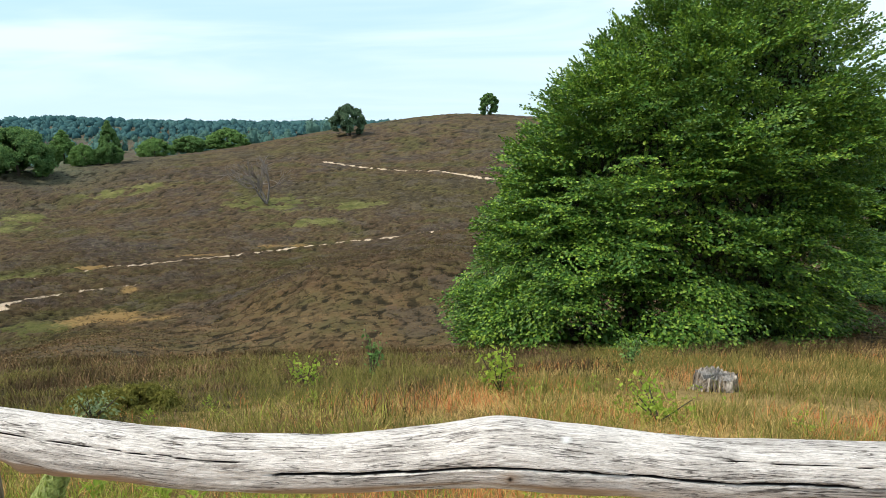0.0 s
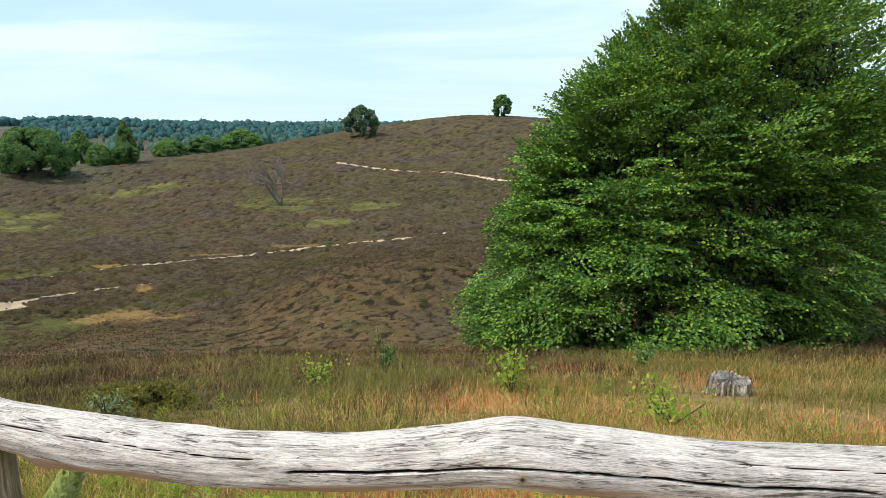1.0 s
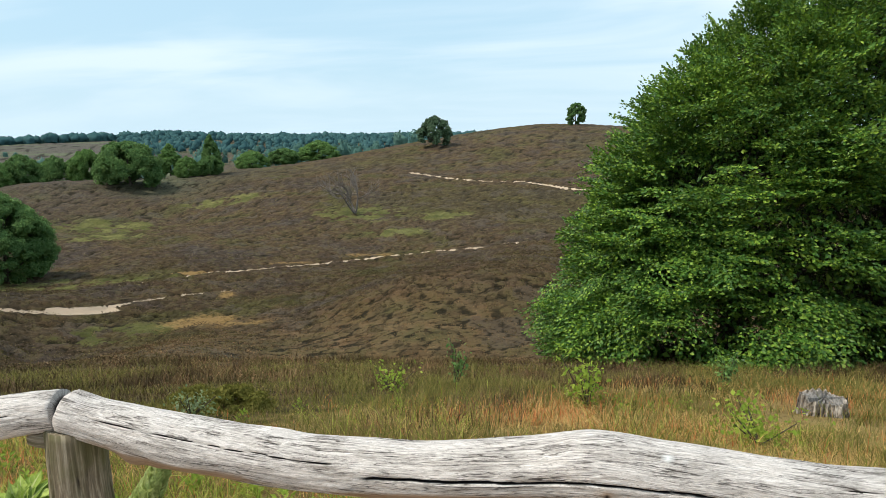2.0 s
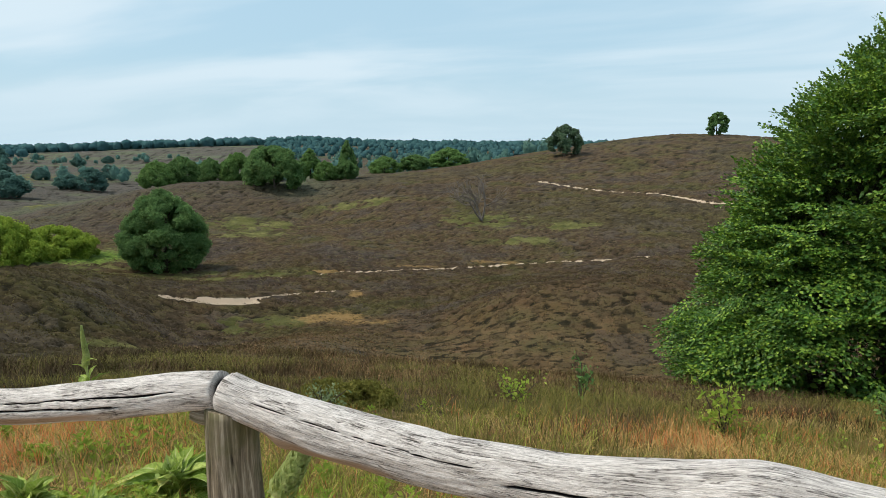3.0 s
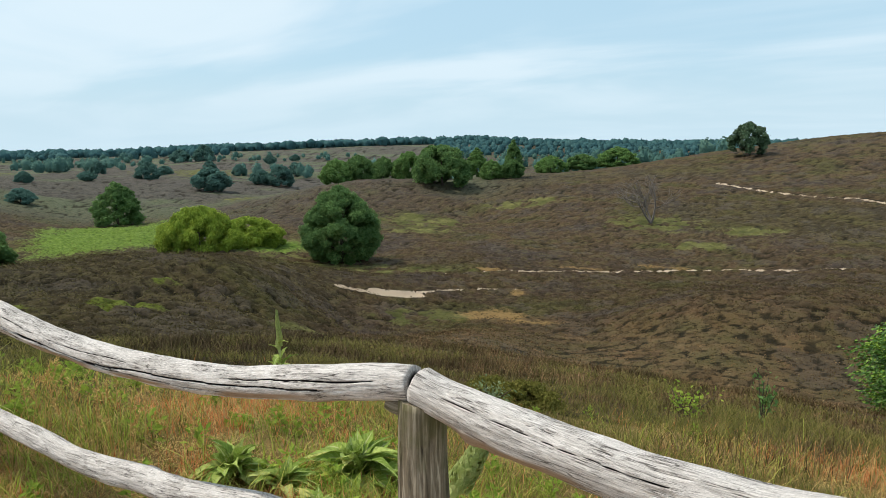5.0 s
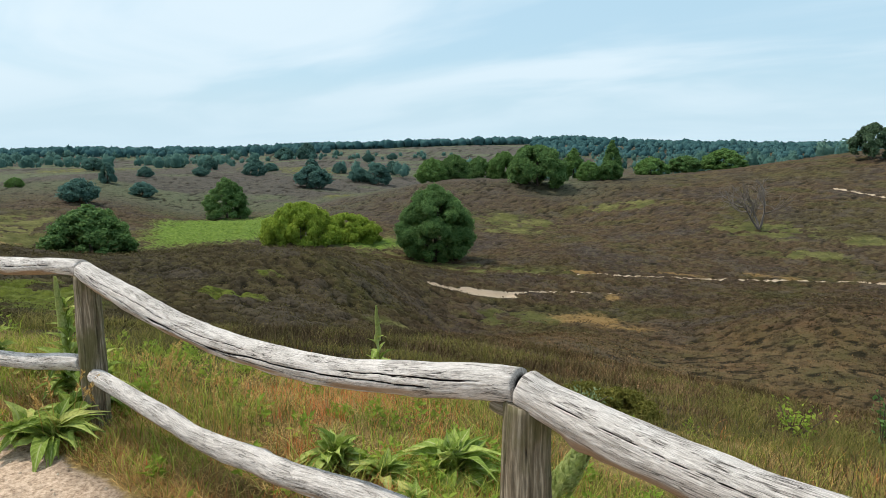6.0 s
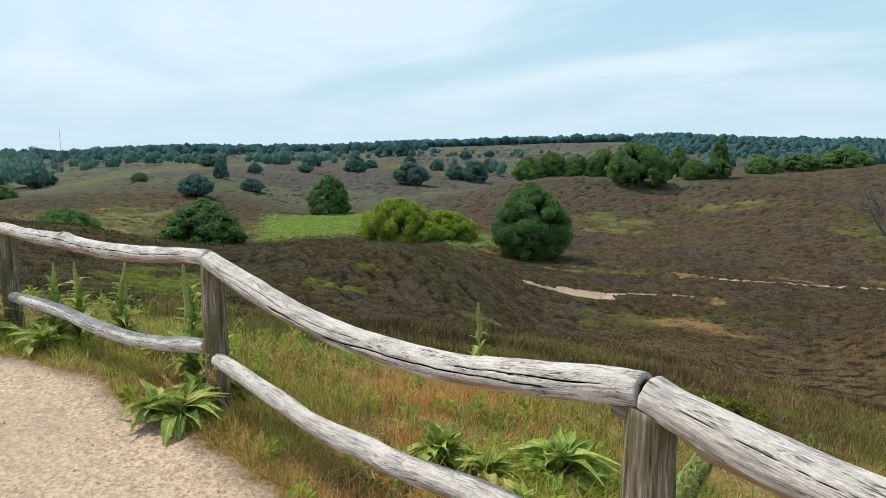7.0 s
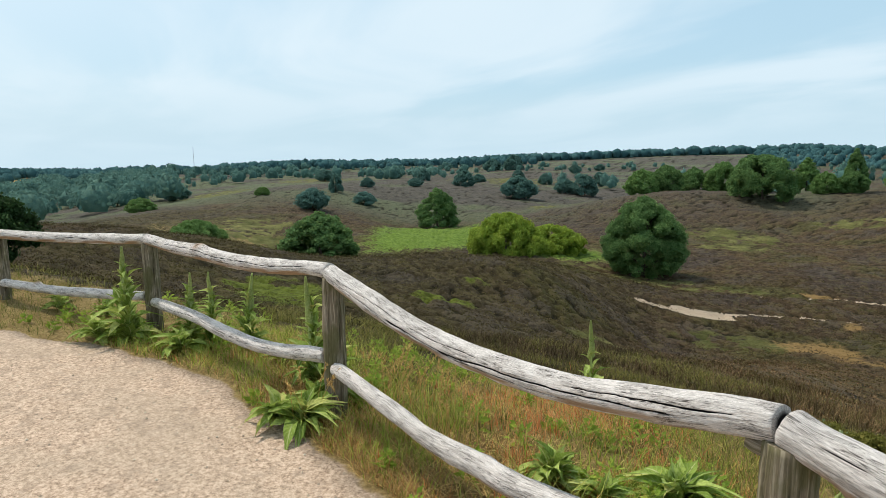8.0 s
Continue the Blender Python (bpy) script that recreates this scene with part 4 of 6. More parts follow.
def crown(rng, h, w, profile, bottom, count, leaf, lumps=34, lump=0.30, lean=(0, 0)):
    """Leaves of a crown that is heaped up of rounded clumps, each lit on its own top. profile: (height share, radius share)."""
    hs, rs = zip(*profile)
    t = np.clip((np.arange(lumps) + 0.2 + 0.6 * rng.random(lumps)) / lumps, 0, 1) ** 0.85
    ang = np.arange(lumps) * 2.4 + 1.2 * rng.random(lumps)
    share = np.interp(t, hs, rs)
    rad = 0.5 * w * lump * (0.55 + 0.45 * share) * (0.6 + 0.8 * rng.random(lumps))
    big_lobe = 1 + 0.22 * (vnoise(np.cos(ang) * 1.6 + 30 + 9 * lump, np.sin(ang) * 1.6 + t * 2.5 + 30, 2) - 0.5)
    r = np.maximum(0.0, share * 0.5 * w * (0.84 + 0.26 * rng.random(lumps)) * big_lobe - 0.70 * rad)
    mid = np.stack([np.cos(ang) * r + lean[0] * t, np.sin(ang) * r + lean[1] * t, bottom + (h - bottom) * t * (0.93 + 0.06 * rng.random(lumps)) - 0.55 * rad + 0.55 * rad * (1 - t)], 1)
    own = rng.choice(lumps, count, p=rad ** 2 / (rad ** 2).sum())
    u = unit(rng.normal(size=(count, 3)))
    u[:, 2] = np.where(u[:, 2] < -0.35, -u[:, 2], u[:, 2])
    u = unit(u + 0.45 * unit(mid[own] * [1, 1, 0] + 1e-6))
    ragged = 0.72 + 0.42 * rng.random(count) ** 1.5 + 0.36 * (vnoise(u[:, 0] * 4 + own * 7.3 + 50, u[:, 2] * 4 + u[:, 1] * 3 + 50, 1) - 0.5)
    p = mid[own] + u * (rad[own] * ragged)[:, None] * [1, 1, 0.85]
    # leaves buried in a neighbouring clump are dropped
    gap = np.min(np.linalg.norm((p[:, None] - mid[None]) / [1, 1, 0.85], axis=2) / rad[None], axis=1)
    keep = (gap > 0.55) & (p[:, 2] > 0.04)
    p, u = p[keep], u[keep]
    n = len(p)
    ax = unit(np.cross(u, rng.normal(size=(n, 3))) + 0.35 * u - [0, 0, 0.25])
    L = leaf * (0.65 + 0.7 * rng.random(n))
    outer = leaves(p, ax, unit(u + 0.55 * rng.normal(size=(n, 3))), L, L * 0.75)
    # broad leaves in the shade within, which close the crown
    g = 24 * lumps
    own = rng.integers(0, lumps, g)
    u = unit(rng.normal(size=(g, 3)))
    big = rad[own] * 0.8
    inner = leaves(mid[own] + u * (rad[own] * 0.5)[:, None], np.cross(u, rng.normal(size=(g, 3))), u, big, big)
    return joined([outer, inner])


def limbs(rng, h, w, trunk, bottom, count, radius):
    """A tapered trunk and limbs that reach into the crown."""
    zz = np.linspace(0, trunk, 8)
    bend = np.cumsum(rng.normal(size=(8, 2)) * radius * 0.35, axis=0)
    stem = np.column_stack([bend - bend[0], zz - 0.15])
    parts = [tube(stem, np.linspace(radius * 1.25, radius * 0.25, 8) * np.array([1.3] + [1] * 7), 8)]
    for k in range(count):
        f = 0.15 + 0.8 * k / max(1, count - 1)
        z0 = max(bottom * 0.6, trunk * f * 0.9)
        a = k * 2.4 + rng.random()
        reach = w * 0.40 * (1.05 - 0.6 * f) * (0.7 + 0.5 * rng.random())
        s = np.linspace(0, 1, 6)
        root = np.array([np.interp(z0, zz, stem[:, 0]), np.interp(z0, zz, stem[:, 1])])
        path = np.column_stack([root[0] + np.cos(a) * reach * s, root[1] + np.sin(a) * reach * s, z0 + (h * 0.22) * s ** 1.3 + rng.normal(size=6) * 0.03 * h * s])
        parts.append(tube(path, radius * (0.45 - 0.25 * f) * np.linspace(1, 0.15, 6), 5))
    return joined(parts)


ROUND = ((0, 0.45), (0.12, 0.80), (0.35, 1.0), (0.6, 0.93), (0.8, 0.68), (0.93, 0.38), (1, 0.08))
BROAD = ((0, 0.72), (0.15, 0.98), (0.35, 1.0), (0.6, 0.86), (0.8, 0.62), (0.93, 0.38), (1, 0.10))
CONE = ((0, 0.75), (0.12, 1.0), (0.40, 0.95), (0.65, 0.76), (0.85, 0.50), (1, 0.15))
TALL = ((0, 0.55), (0.15, 0.9), (0.35, 1.0), (0.6, 0.75), (0.85, 0.4), (1, 0.05))


def tree_meshes(name, seed, h, w, profile, bottom, count, leaf, limb_count=9, trunk=0.8, radius=0.16, **more):
    rng = np.random.default_rng(seed)
    return (mesh_of(name + "_trunk", *limbs(rng, h, w, h * trunk, bottom, limb_count, radius), smooth=True),
            mesh_of(name + "_crown", *crown(rng, h, w, profile, bottom, count, leaf, **more)))


def plant_tree(name, meshes, x, y, leaf, label, category="tree", group="", turn=0.0, size=1.0, wide=None, bark=None):
    ob = thing(name, x, y, land_at(x, y) - 0.05, label, category, group, turn)
    ob.scale = (wide or size, wide or size, size)
    place("trunk", meshes[0], bark or BARK, ob)
    place("crown", meshes[1], leaf, ob)
    return ob


BEECH_SHAPE = ((0, 0.95), (0.08, 0.98), (0.22, 0.905), (0.425, 0.845), (0.614, 0.770), (0.777, 0.625), (0.83, 0.545), (0.93, 0.34), (1, 0.03))


def spray_shape(rng):
    """One flat beech spray of unit length: where its leaves sit (along, across, off the plane) and which way each points."""
    pos, way = [], []

    def row(u0, v0, angle, length, gap):
        n = max(2, int(length / gap))
        for k in range(n):
            f = (k + 0.5) / n
            u, v = u0 + math.cos(angle) * length * f, v0 + math.sin(angle) * length * f
            turn = angle + (0.75 if k % 2 else -0.75) * (1 - 0.6 * f) + rng.normal() * 0.2
            pos.append((u, v, -0.16 * u * u - 0.12 * v * v + rng.normal() * 0.018))
            way.append((math.cos(turn), math.sin(turn), -0.18 + rng.normal() * 0.15))

    row(0.1, 0.0, 0.0, 0.95, 0.036)
    for k in range(10):
        u = 0.10 + 0.80 * k / 9
        row(u, 0.0, (1 if k % 2 else -1) * (0.75 + 0.2 * rng.random()), (0.14 + 0.40 * (1 - u) ** 0.8) * (0.8 + 0.4 * rng.random()), 0.042)
    return np.array(pos), np.array(way)


def beech_crown(rng, h, w, profile, limb_count, per, leaf, size, lean):
    """Boughs that each carry a bunch of flat sprays, with dark gaps between them, over a closed inner mass."""
    hs, rs = zip(*profile)
    shapes = [spray_shape(rng) for _ in range(10)]
    k = np.arange(limb_count)
    t = 1 - np.sqrt(1 - 0.985 * (k + rng.random(limb_count)) / limb_count)
    t = np.clip(t * 0.55 + 0.45 * (k + 0.5) / limb_count, 0, 0.985)
    ang = k * 2.39996 + 0.5 * rng.normal(size=limb_count)
    reach = 0.88 + 0.18 * rng.random(limb_count)
    # boughs thinned away from the sun, so the dark core stands in for shade
    sunny = (np.cos(ang) * sun_dir.x + np.sin(ang) * sun_dir.y) / math.cos(radians(SUN_EL))
    own = np.repeat(k[rng.random(limb_count) < 0.74 + 0.34 * sunny], per)
    n = len(own)
    tt = np.clip(t[own] + rng.normal(size=n) * 0.26 / h, 0.0, 1.0)
    girth = np.maximum(np.interp(tt, hs, rs) * 0.5 * w, 0.15)
    aa = ang[own] + rng.normal(size=n) * 0.50 / np.maximum(girth, 0.9)
    deep = np.where(rng.random(n) < 0.7, 1.0, 0.80 + 0.15 * rng.random(n))
    r = girth * reach[own] * deep
    rise = -0.22 + 1.75 * tt ** 1.3 + 0.22 * rng.normal(size=n)
    yaw = aa + 0.45 * rng.normal(size=n)
    out = unit(np.stack([np.cos(yaw) + 0.25, np.sin(yaw), rise], 1))
    length = size * (0.65 + 0.6 * rng.random(n)) * (0.6 + 0.4 * np.interp(tt, hs, rs))
    tip = np.stack([np.cos(aa) * r + lean * tt ** 1.7, np.sin(aa) * r, 0.18 + (h - 0.18) * tt], 1)
    root = tip - out * length[:, None] * 0.85
    flat = unit(np.cross(out, (0, 0, 1.0)) + 0.22 * rng.normal(size=(n, 3)))
    up = unit(np.cross(flat, out))
    parts = []
    for q, (pos, way) in enumerate(shapes):
        m = np.nonzero(np.arange(n) % len(shapes) == q)[0]
        frame_of = np.stack([out[m], flat[m], up[m]], 1)
        p = root[m][:, None] + length[m][:, None, None] * np.einsum("ki,nij->nkj", pos, frame_of)
        a = np.einsum("ki,nij->nkj", way, frame_of).reshape(-1, 3)
        face = np.repeat(0.55 * up[m] + 0.75 * np.stack([np.cos(aa[m]), np.sin(aa[m]), 0 * m], 1), len(pos), 0)
        p = p.reshape(-1, 3)
        L = leaf * (0.75 + 0.5 * rng.random(len(p)))
        parts.append(leaves(p, a, unit(face + 0.38 * rng.normal(size=p.shape)), L, L * 0.64))
    g = limb_count * 120
    t = rng.random(g) ** 1.2
    ang = rng.random(g) * 2 * np.pi
    r = np.maximum(0.03, np.interp(t, hs, rs) * 0.5 * w * 0.88 - size * (0.35 + 0.9 * rng.random(g)))
    core = np.stack([np.cos(ang) * r + lean * t ** 1.7, np.sin(ang) * r, 0.05 + (h - 0.7) * t], 1)
    big = leaf * (1.1 + 1.0 * rng.random(g))
    parts.append(leaves(core, rng.normal(size=(g, 3)), np.stack([np.cos(ang), np.sin(ang), 0.5 + rng.normal(size=g) * 0.5], 1), big, big * 0.7))
    # dark twig strips added to stand in for shade deep in the crown
    shade_twig = leaves(core * [0.93, 0.93, 1], rng.normal(size=(g, 3)) + [0, 0, 0.6], rng.normal(size=(g, 3)), big * 3.0, big * 0.16)
    return joined(parts), shade_twig


def beech(seed, h, w, limb_count, per, leaf, size, lean, x, y, label):
    rng = np.random.default_rng(seed)
    wood = mesh_of("beech_trunk", *limbs(rng, h, w * 0.8, h * 0.5, 0.3, 16, 0.26), smooth=True)
    outer, shade_twig = beech_crown(rng, h, w, BEECH_SHAPE, limb_count, per, leaf, size, lean)
    tree = plant_tree("beech_tree", (wood, mesh_of("beech_crown", *outer)), x, y, BEECH, label)
    place("twig_work", mesh_of("beech_shade_twigs", *shade_twig), SHADE_TWIG, tree, "dark twig strips standing in for shade inside the crown")


# the big beeches
beech(21, 9.5, 10.2, 290, 12, 0.085, 1.25, 2.7, 5.25, 16.73, "large dense green beech with branches sweeping down to the grass")
beech(22, 8.6, 9.0, 110, 6, 0.16, 1.3, 0.0, 17.9, 22.3, "smaller green beech standing behind the large one")

# solitary trees on the heath
oak = tree_meshes("oak", 31, 6.9, 7.1, ROUND, 0.1, 46000, 0.135, 9, 0.75, 0.17, lumps=150, lump=0.19)
plant_tree("oak_tree", oak, -38.9, 44.1, OAK, "round dark green oak standing alone in the heather", turn=40)
plant_tree("oak_tree", tree_meshes("oak_b", 32, 6.9, 9.6, BROAD, 0.5, 15000, 0.25, 9, 0.7, 0.18, lumps=90, lump=0.21), -58.8, 92.2, OAK, "broad dark oak on the heather slope")
low = tree_meshes("oak_low", 33, 5.2, 6.3, BROAD, 0.15, 9000, 0.235, 7, 0.7, 0.14, lumps=80, lump=0.22)
low_b = tree_meshes("oak_low", 43, 5.0, 6.3, ROUND, 0.35, 9000, 0.235, 7, 0.7, 0.14, lumps=64, lump=0.24)
mid_a = tree_meshes("oak_mid", 34, 6.3, 5.9, CONE, 0.25, 9000, 0.235, 8, 0.75, 0.14, lumps=80, lump=0.22)
tall = tree_meshes("birch", 35, 7.0, 4.2, TALL, 0.2, 10000, 0.19, 7, 0.9, 0.1, lumps=70, lump=0.26)
bushy = tree_meshes("bush", 36, 3.7, 8.2, BROAD, 0.0, 18000, 0.165, 10, 0.6, 0.09, lumps=130, lump=0.15)
far_low = tree_meshes("far_oak", 44, 5.2, 6.4, BROAD, 0.2, 4200, 0.33, 7, 0.7, 0.14, lumps=48, lump=0.26)
far_round = tree_meshes("far_oak", 45, 5.2, 6.2, ROUND, 0.5, 4200, 0.33, 7, 0.7, 0.14, lumps=44, lump=0.27)
far_mid = tree_meshes("far_oak", 46, 6.3, 6.2, CONE, 0.3, 4200, 0.33, 8, 0.75, 0.14, lumps=48, lump=0.26)
FAR_OAK = "dark green tree far out on the heath"
for x, y, kind, leaf, s, w_, turn, name, label in (
        (-72.4, 102.0, low_b, FRESH, 1.15, 0.95, 20, "oak_tree", "green oak in a row on the slope"),
        (-78.0, 101.6, low, OAK, 1.05, 1.0, 70, "oak_tree", "dark oak in a row on the slope"),
        (-66.5, 100.5, low, OAK, 1.2, 1.1, 200, "oak_tree", "dark oak in a row on the slope"),
        (-78.3, 88.4, low, FRESH, 0.85, 0.95, 120, "oak_tree", "low green oak at the end of the row"),
        (-76.5, 92.5, low_b, OAK, 0.98, 0.9, 250, "oak_tree", "dark low oak near the end of the row"),
        (-63.2, 111.4, tall, FRESH, 0.85, 1.1, 10, "birch_tree", "slender light green birch in the tree row"),
        (-54.4, 109.3, tall, OAK, 1.02, 0.85, 80, "birch_tree", "tall slim dark birch above the tree row"),
        (-53.5, 107.0, low_b, OAK, 0.72, 0.72, 30, "shrub", "dark round shrub beneath the birch"),
        (-56.6, 105.0, low, FRESH, 0.68, 0.7, 160, "shrub", "bright green shrub beside the birch"),
        (-55.5, 129.1, low, FRESH, 0.72, 1.1, 60, "shrub", "green scrub on the ridge line"),
        (-50.8, 134.5, low_b, OAK, 0.75, 1.1, 100, "shrub", "dark green scrub on the ridge line"),
        (-45.9, 142.8, low, FRESH, 0.88, 1.5, 10, "shrub", "wide green scrub on the ridge line"),
        (-88.1, 53.6, mid_a, OAK, 1.02, 1.12, 300, "oak_tree", "dark oak behind the green bracken"),
        (-65.5, 25.3, low, OAK, 1.0, 1.28, 45, "oak_tree", "broad dark oak behind the heather mound"),
        (-98.2, 37.0, far_round, HAZED_LEAVES, 0.66, 0.85, 10, "oak_tree", FAR_OAK),
        (-111.7, 52.2, far_low, HAZED_LEAVES, 0.48, 0.70, 200, "oak_tree", FAR_OAK),
        (-123.0, 51.4, far_mid, HAZED_LEAVES, 0.62, 0.5, 100, "oak_tree", FAR_OAK),
        (-119.5, 94.5, far_round, HAZED_LEAVES, 1.0, 1.3, 240, "oak_tree", FAR_OAK),
        (-125.7, 120.8, far_mid, HAZED_LEAVES, 0.90, 1.1, 0, "oak_tree", FAR_OAK),
        (-130.1, 118.2, far_round, HAZED_LEAVES, 0.75, 0.9, 330, "oak_tree", FAR_OAK),
        (-158.2, 158.5, far_mid, HAZED_LEAVES, 0.77, 0.9, 50, "oak_tree", FAR_OAK),
        (-161.4, 138.3, far_low, HAZED_LEAVES, 0.70, 0.75, 140, "oak_tree", FAR_OAK),
        (-241.7, 226.2, far_round, HAZED_LEAVES, 0.88, 0.95, 210, "oak_tree", FAR_OAK),
        (-279.1, 280.5, far_low, HAZED_LEAVES, 0.75, 1.0, 290, "oak_tree", FAR_OAK),
        (-144.5, 81.6, far_round, HAZED_LEAVES, 0.45, 0.62, 25, "shrub", "low dark shrub far out on the heath"),
        (-147.5, 98.3, far_low, HAZED_LEAVES, 0.85, 0.9, 65, "oak_tree", FAR_OAK),
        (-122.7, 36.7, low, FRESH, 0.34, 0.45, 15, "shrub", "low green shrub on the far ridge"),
        (-139.9, 66.3, far_low, HAZED_LEAVES, 0.45, 0.5, 95, "shrub", "low dark shrub far out on the heath"),
        (-211.4, 21.1, far_mid, HAZED_LEAVES, 1.08, 1.3, 35, "oak_tree", FAR_OAK),
        (-181.5, 31.7, far_round, HAZED_LEAVES, 0.88, 1.1, 125, "oak_tree", FAR_OAK),
        (-184.2, 107.3, far_low, HAZED_LEAVES, 0.75, 0.72, 155, "oak_tree", FAR_OAK),
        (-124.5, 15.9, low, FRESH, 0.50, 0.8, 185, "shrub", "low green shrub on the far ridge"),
        (-201.2, 80.5, far_round, HAZED_LEAVES, 0.75, 1.05, 5, "oak_tree", FAR_OAK),
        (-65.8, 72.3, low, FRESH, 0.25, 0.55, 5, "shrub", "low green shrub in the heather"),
        (-172.0, 120.0, far_low, HAZED_LEAVES, 0.5, 0.8, 42, "shrub", "low dark shrub far out on the heath"),
        (-190.0, 150.0, far_mid, HAZED_LEAVES, 0.6, 0.8, 12, "oak_tree", FAR_OAK),
        (-331.0, 258.0, far_low, HAZED_LEAVES, 2.0, 2.0, 33, "oak_tree", "group of tall trees standing above the far woods"),
        (-345.0, 252.0, far_round, HAZED_LEAVES, 1.6, 1.9, 83, "oak_tree", "group of tall trees standing above the far woods"),
        (-230.0, 120.0, far_low, HAZED_LEAVES, 0.8, 1.1, 72, "oak_tree", FAR_OAK)):
    plant_tree(name, kind, x, y, leaf, label, "tree" if name != "shrub" else "shrub", "trees on the heath", turn, s, w_)
plant_tree("hazel_bush", bushy, -49.7, 37.6, YELLOW, "wide yellow-green bush behind the heather mound", "bush", turn=15, size=1.15, wide=0.88)
plant_tree("hazel_bush", bushy, -49.6, 43.2, YELLOW, "low light green bush beside the wide one", "bush", turn=130, size=0.85, wide=0.80)
plant_tree("shrub", bushy, -61.1, 12.0, FRESH, "low green scrub behind the ridge", "shrub", turn=80, size=0.55, wide=0.6)
plant_tree("shrub", tree_meshes("dark_shrub", 38, 1.95, 3.0, ROUND, 0.0, 14000, 0.08, 8, 0.6, 0.06, lumps=90, lump=0.2), -20.25, -1.45, YEW, "dark green shrub beyond the far end of the fence", "shrub")
clump = tree_meshes("broom", 47, 0.50, 1.25, BROAD, 0.0, 7000, 0.034, 6, 0.6, 0.02, lumps=70, lump=0.22)
for x, y, size, wide, turn in ((-2.80, 5.65, 0.58, 0.60, 0), (-3.30, 5.85, 0.45, 0.5, 110)):
    plant_tree("broom_bush", clump, x, y, BROOM, "low dark olive broom bush in the moor grass", "bush", "broom bushes below the fence", turn, size, wide)
plant_tree("lone_tree", tree_meshes("lone", 37, 5.5, 4.7, ((0, 0.55), (0.2, 0.9), (0.5, 1.0), (0.8, 0.85), (1, 0.3)), 0.25, 9000, 0.24, 7, 0.7, 0.14, lumps=50, lump=0.24), 11.2, 166.4, OAK, "small round oak alone on the hilltop")
plant_tree("pine_tree", tree_meshes("pine", 39, 6.2, 7.2, BROAD, 0.7, 9000, 0.26, 9, 0.85, 0.2, lumps=46, lump=0.22), -18.9, 134.9, PINE, "broad dark pine on the hill crest")


def bare_tree():
    rng = np.random.default_rng(77)
    parts = []

    def branch(p, d, length, r, depth):
        n = 5
        path = [p]
        for _ in range(n):
            d = unit(d + 0.16 * rng.normal(size=3) + np.array([0, 0, 0.05]))
            path.append(path[-1] + d * length / n)
        parts.append(tube(path, np.linspace(r, r * 0.45, n + 1), 4))
        if depth:
            for k in range(5):
                f = 0.35 + 0.65 * (k + rng.random()) / 5
                q = path[min(n, int(f * n) + 1)]
                branch(q, unit(d + 0.75 * rng.normal(size=3) + np.array([0, 0, 0.15])), length * (0.5 + 0.25 * rng.random()), r * 0.5, depth - 1)

    for k in range(3):
        a = k * 2.1
        branch(np.array([0.0, 0, -0.1]), unit(np.array([0.55 * math.cos(a), 0.55 * math.sin(a), 1.0])), 3.1, 0.15, 3)
    ob = thing("dead_tree", -20.8, 77.7, land_at(-20.8, 77.7), "bare grey dead tree standing in a green hollow", "tree")
    place("dead_wood", mesh_of("dead_wood", *joined(parts), smooth=True), DEAD, ob)


bare_tree()


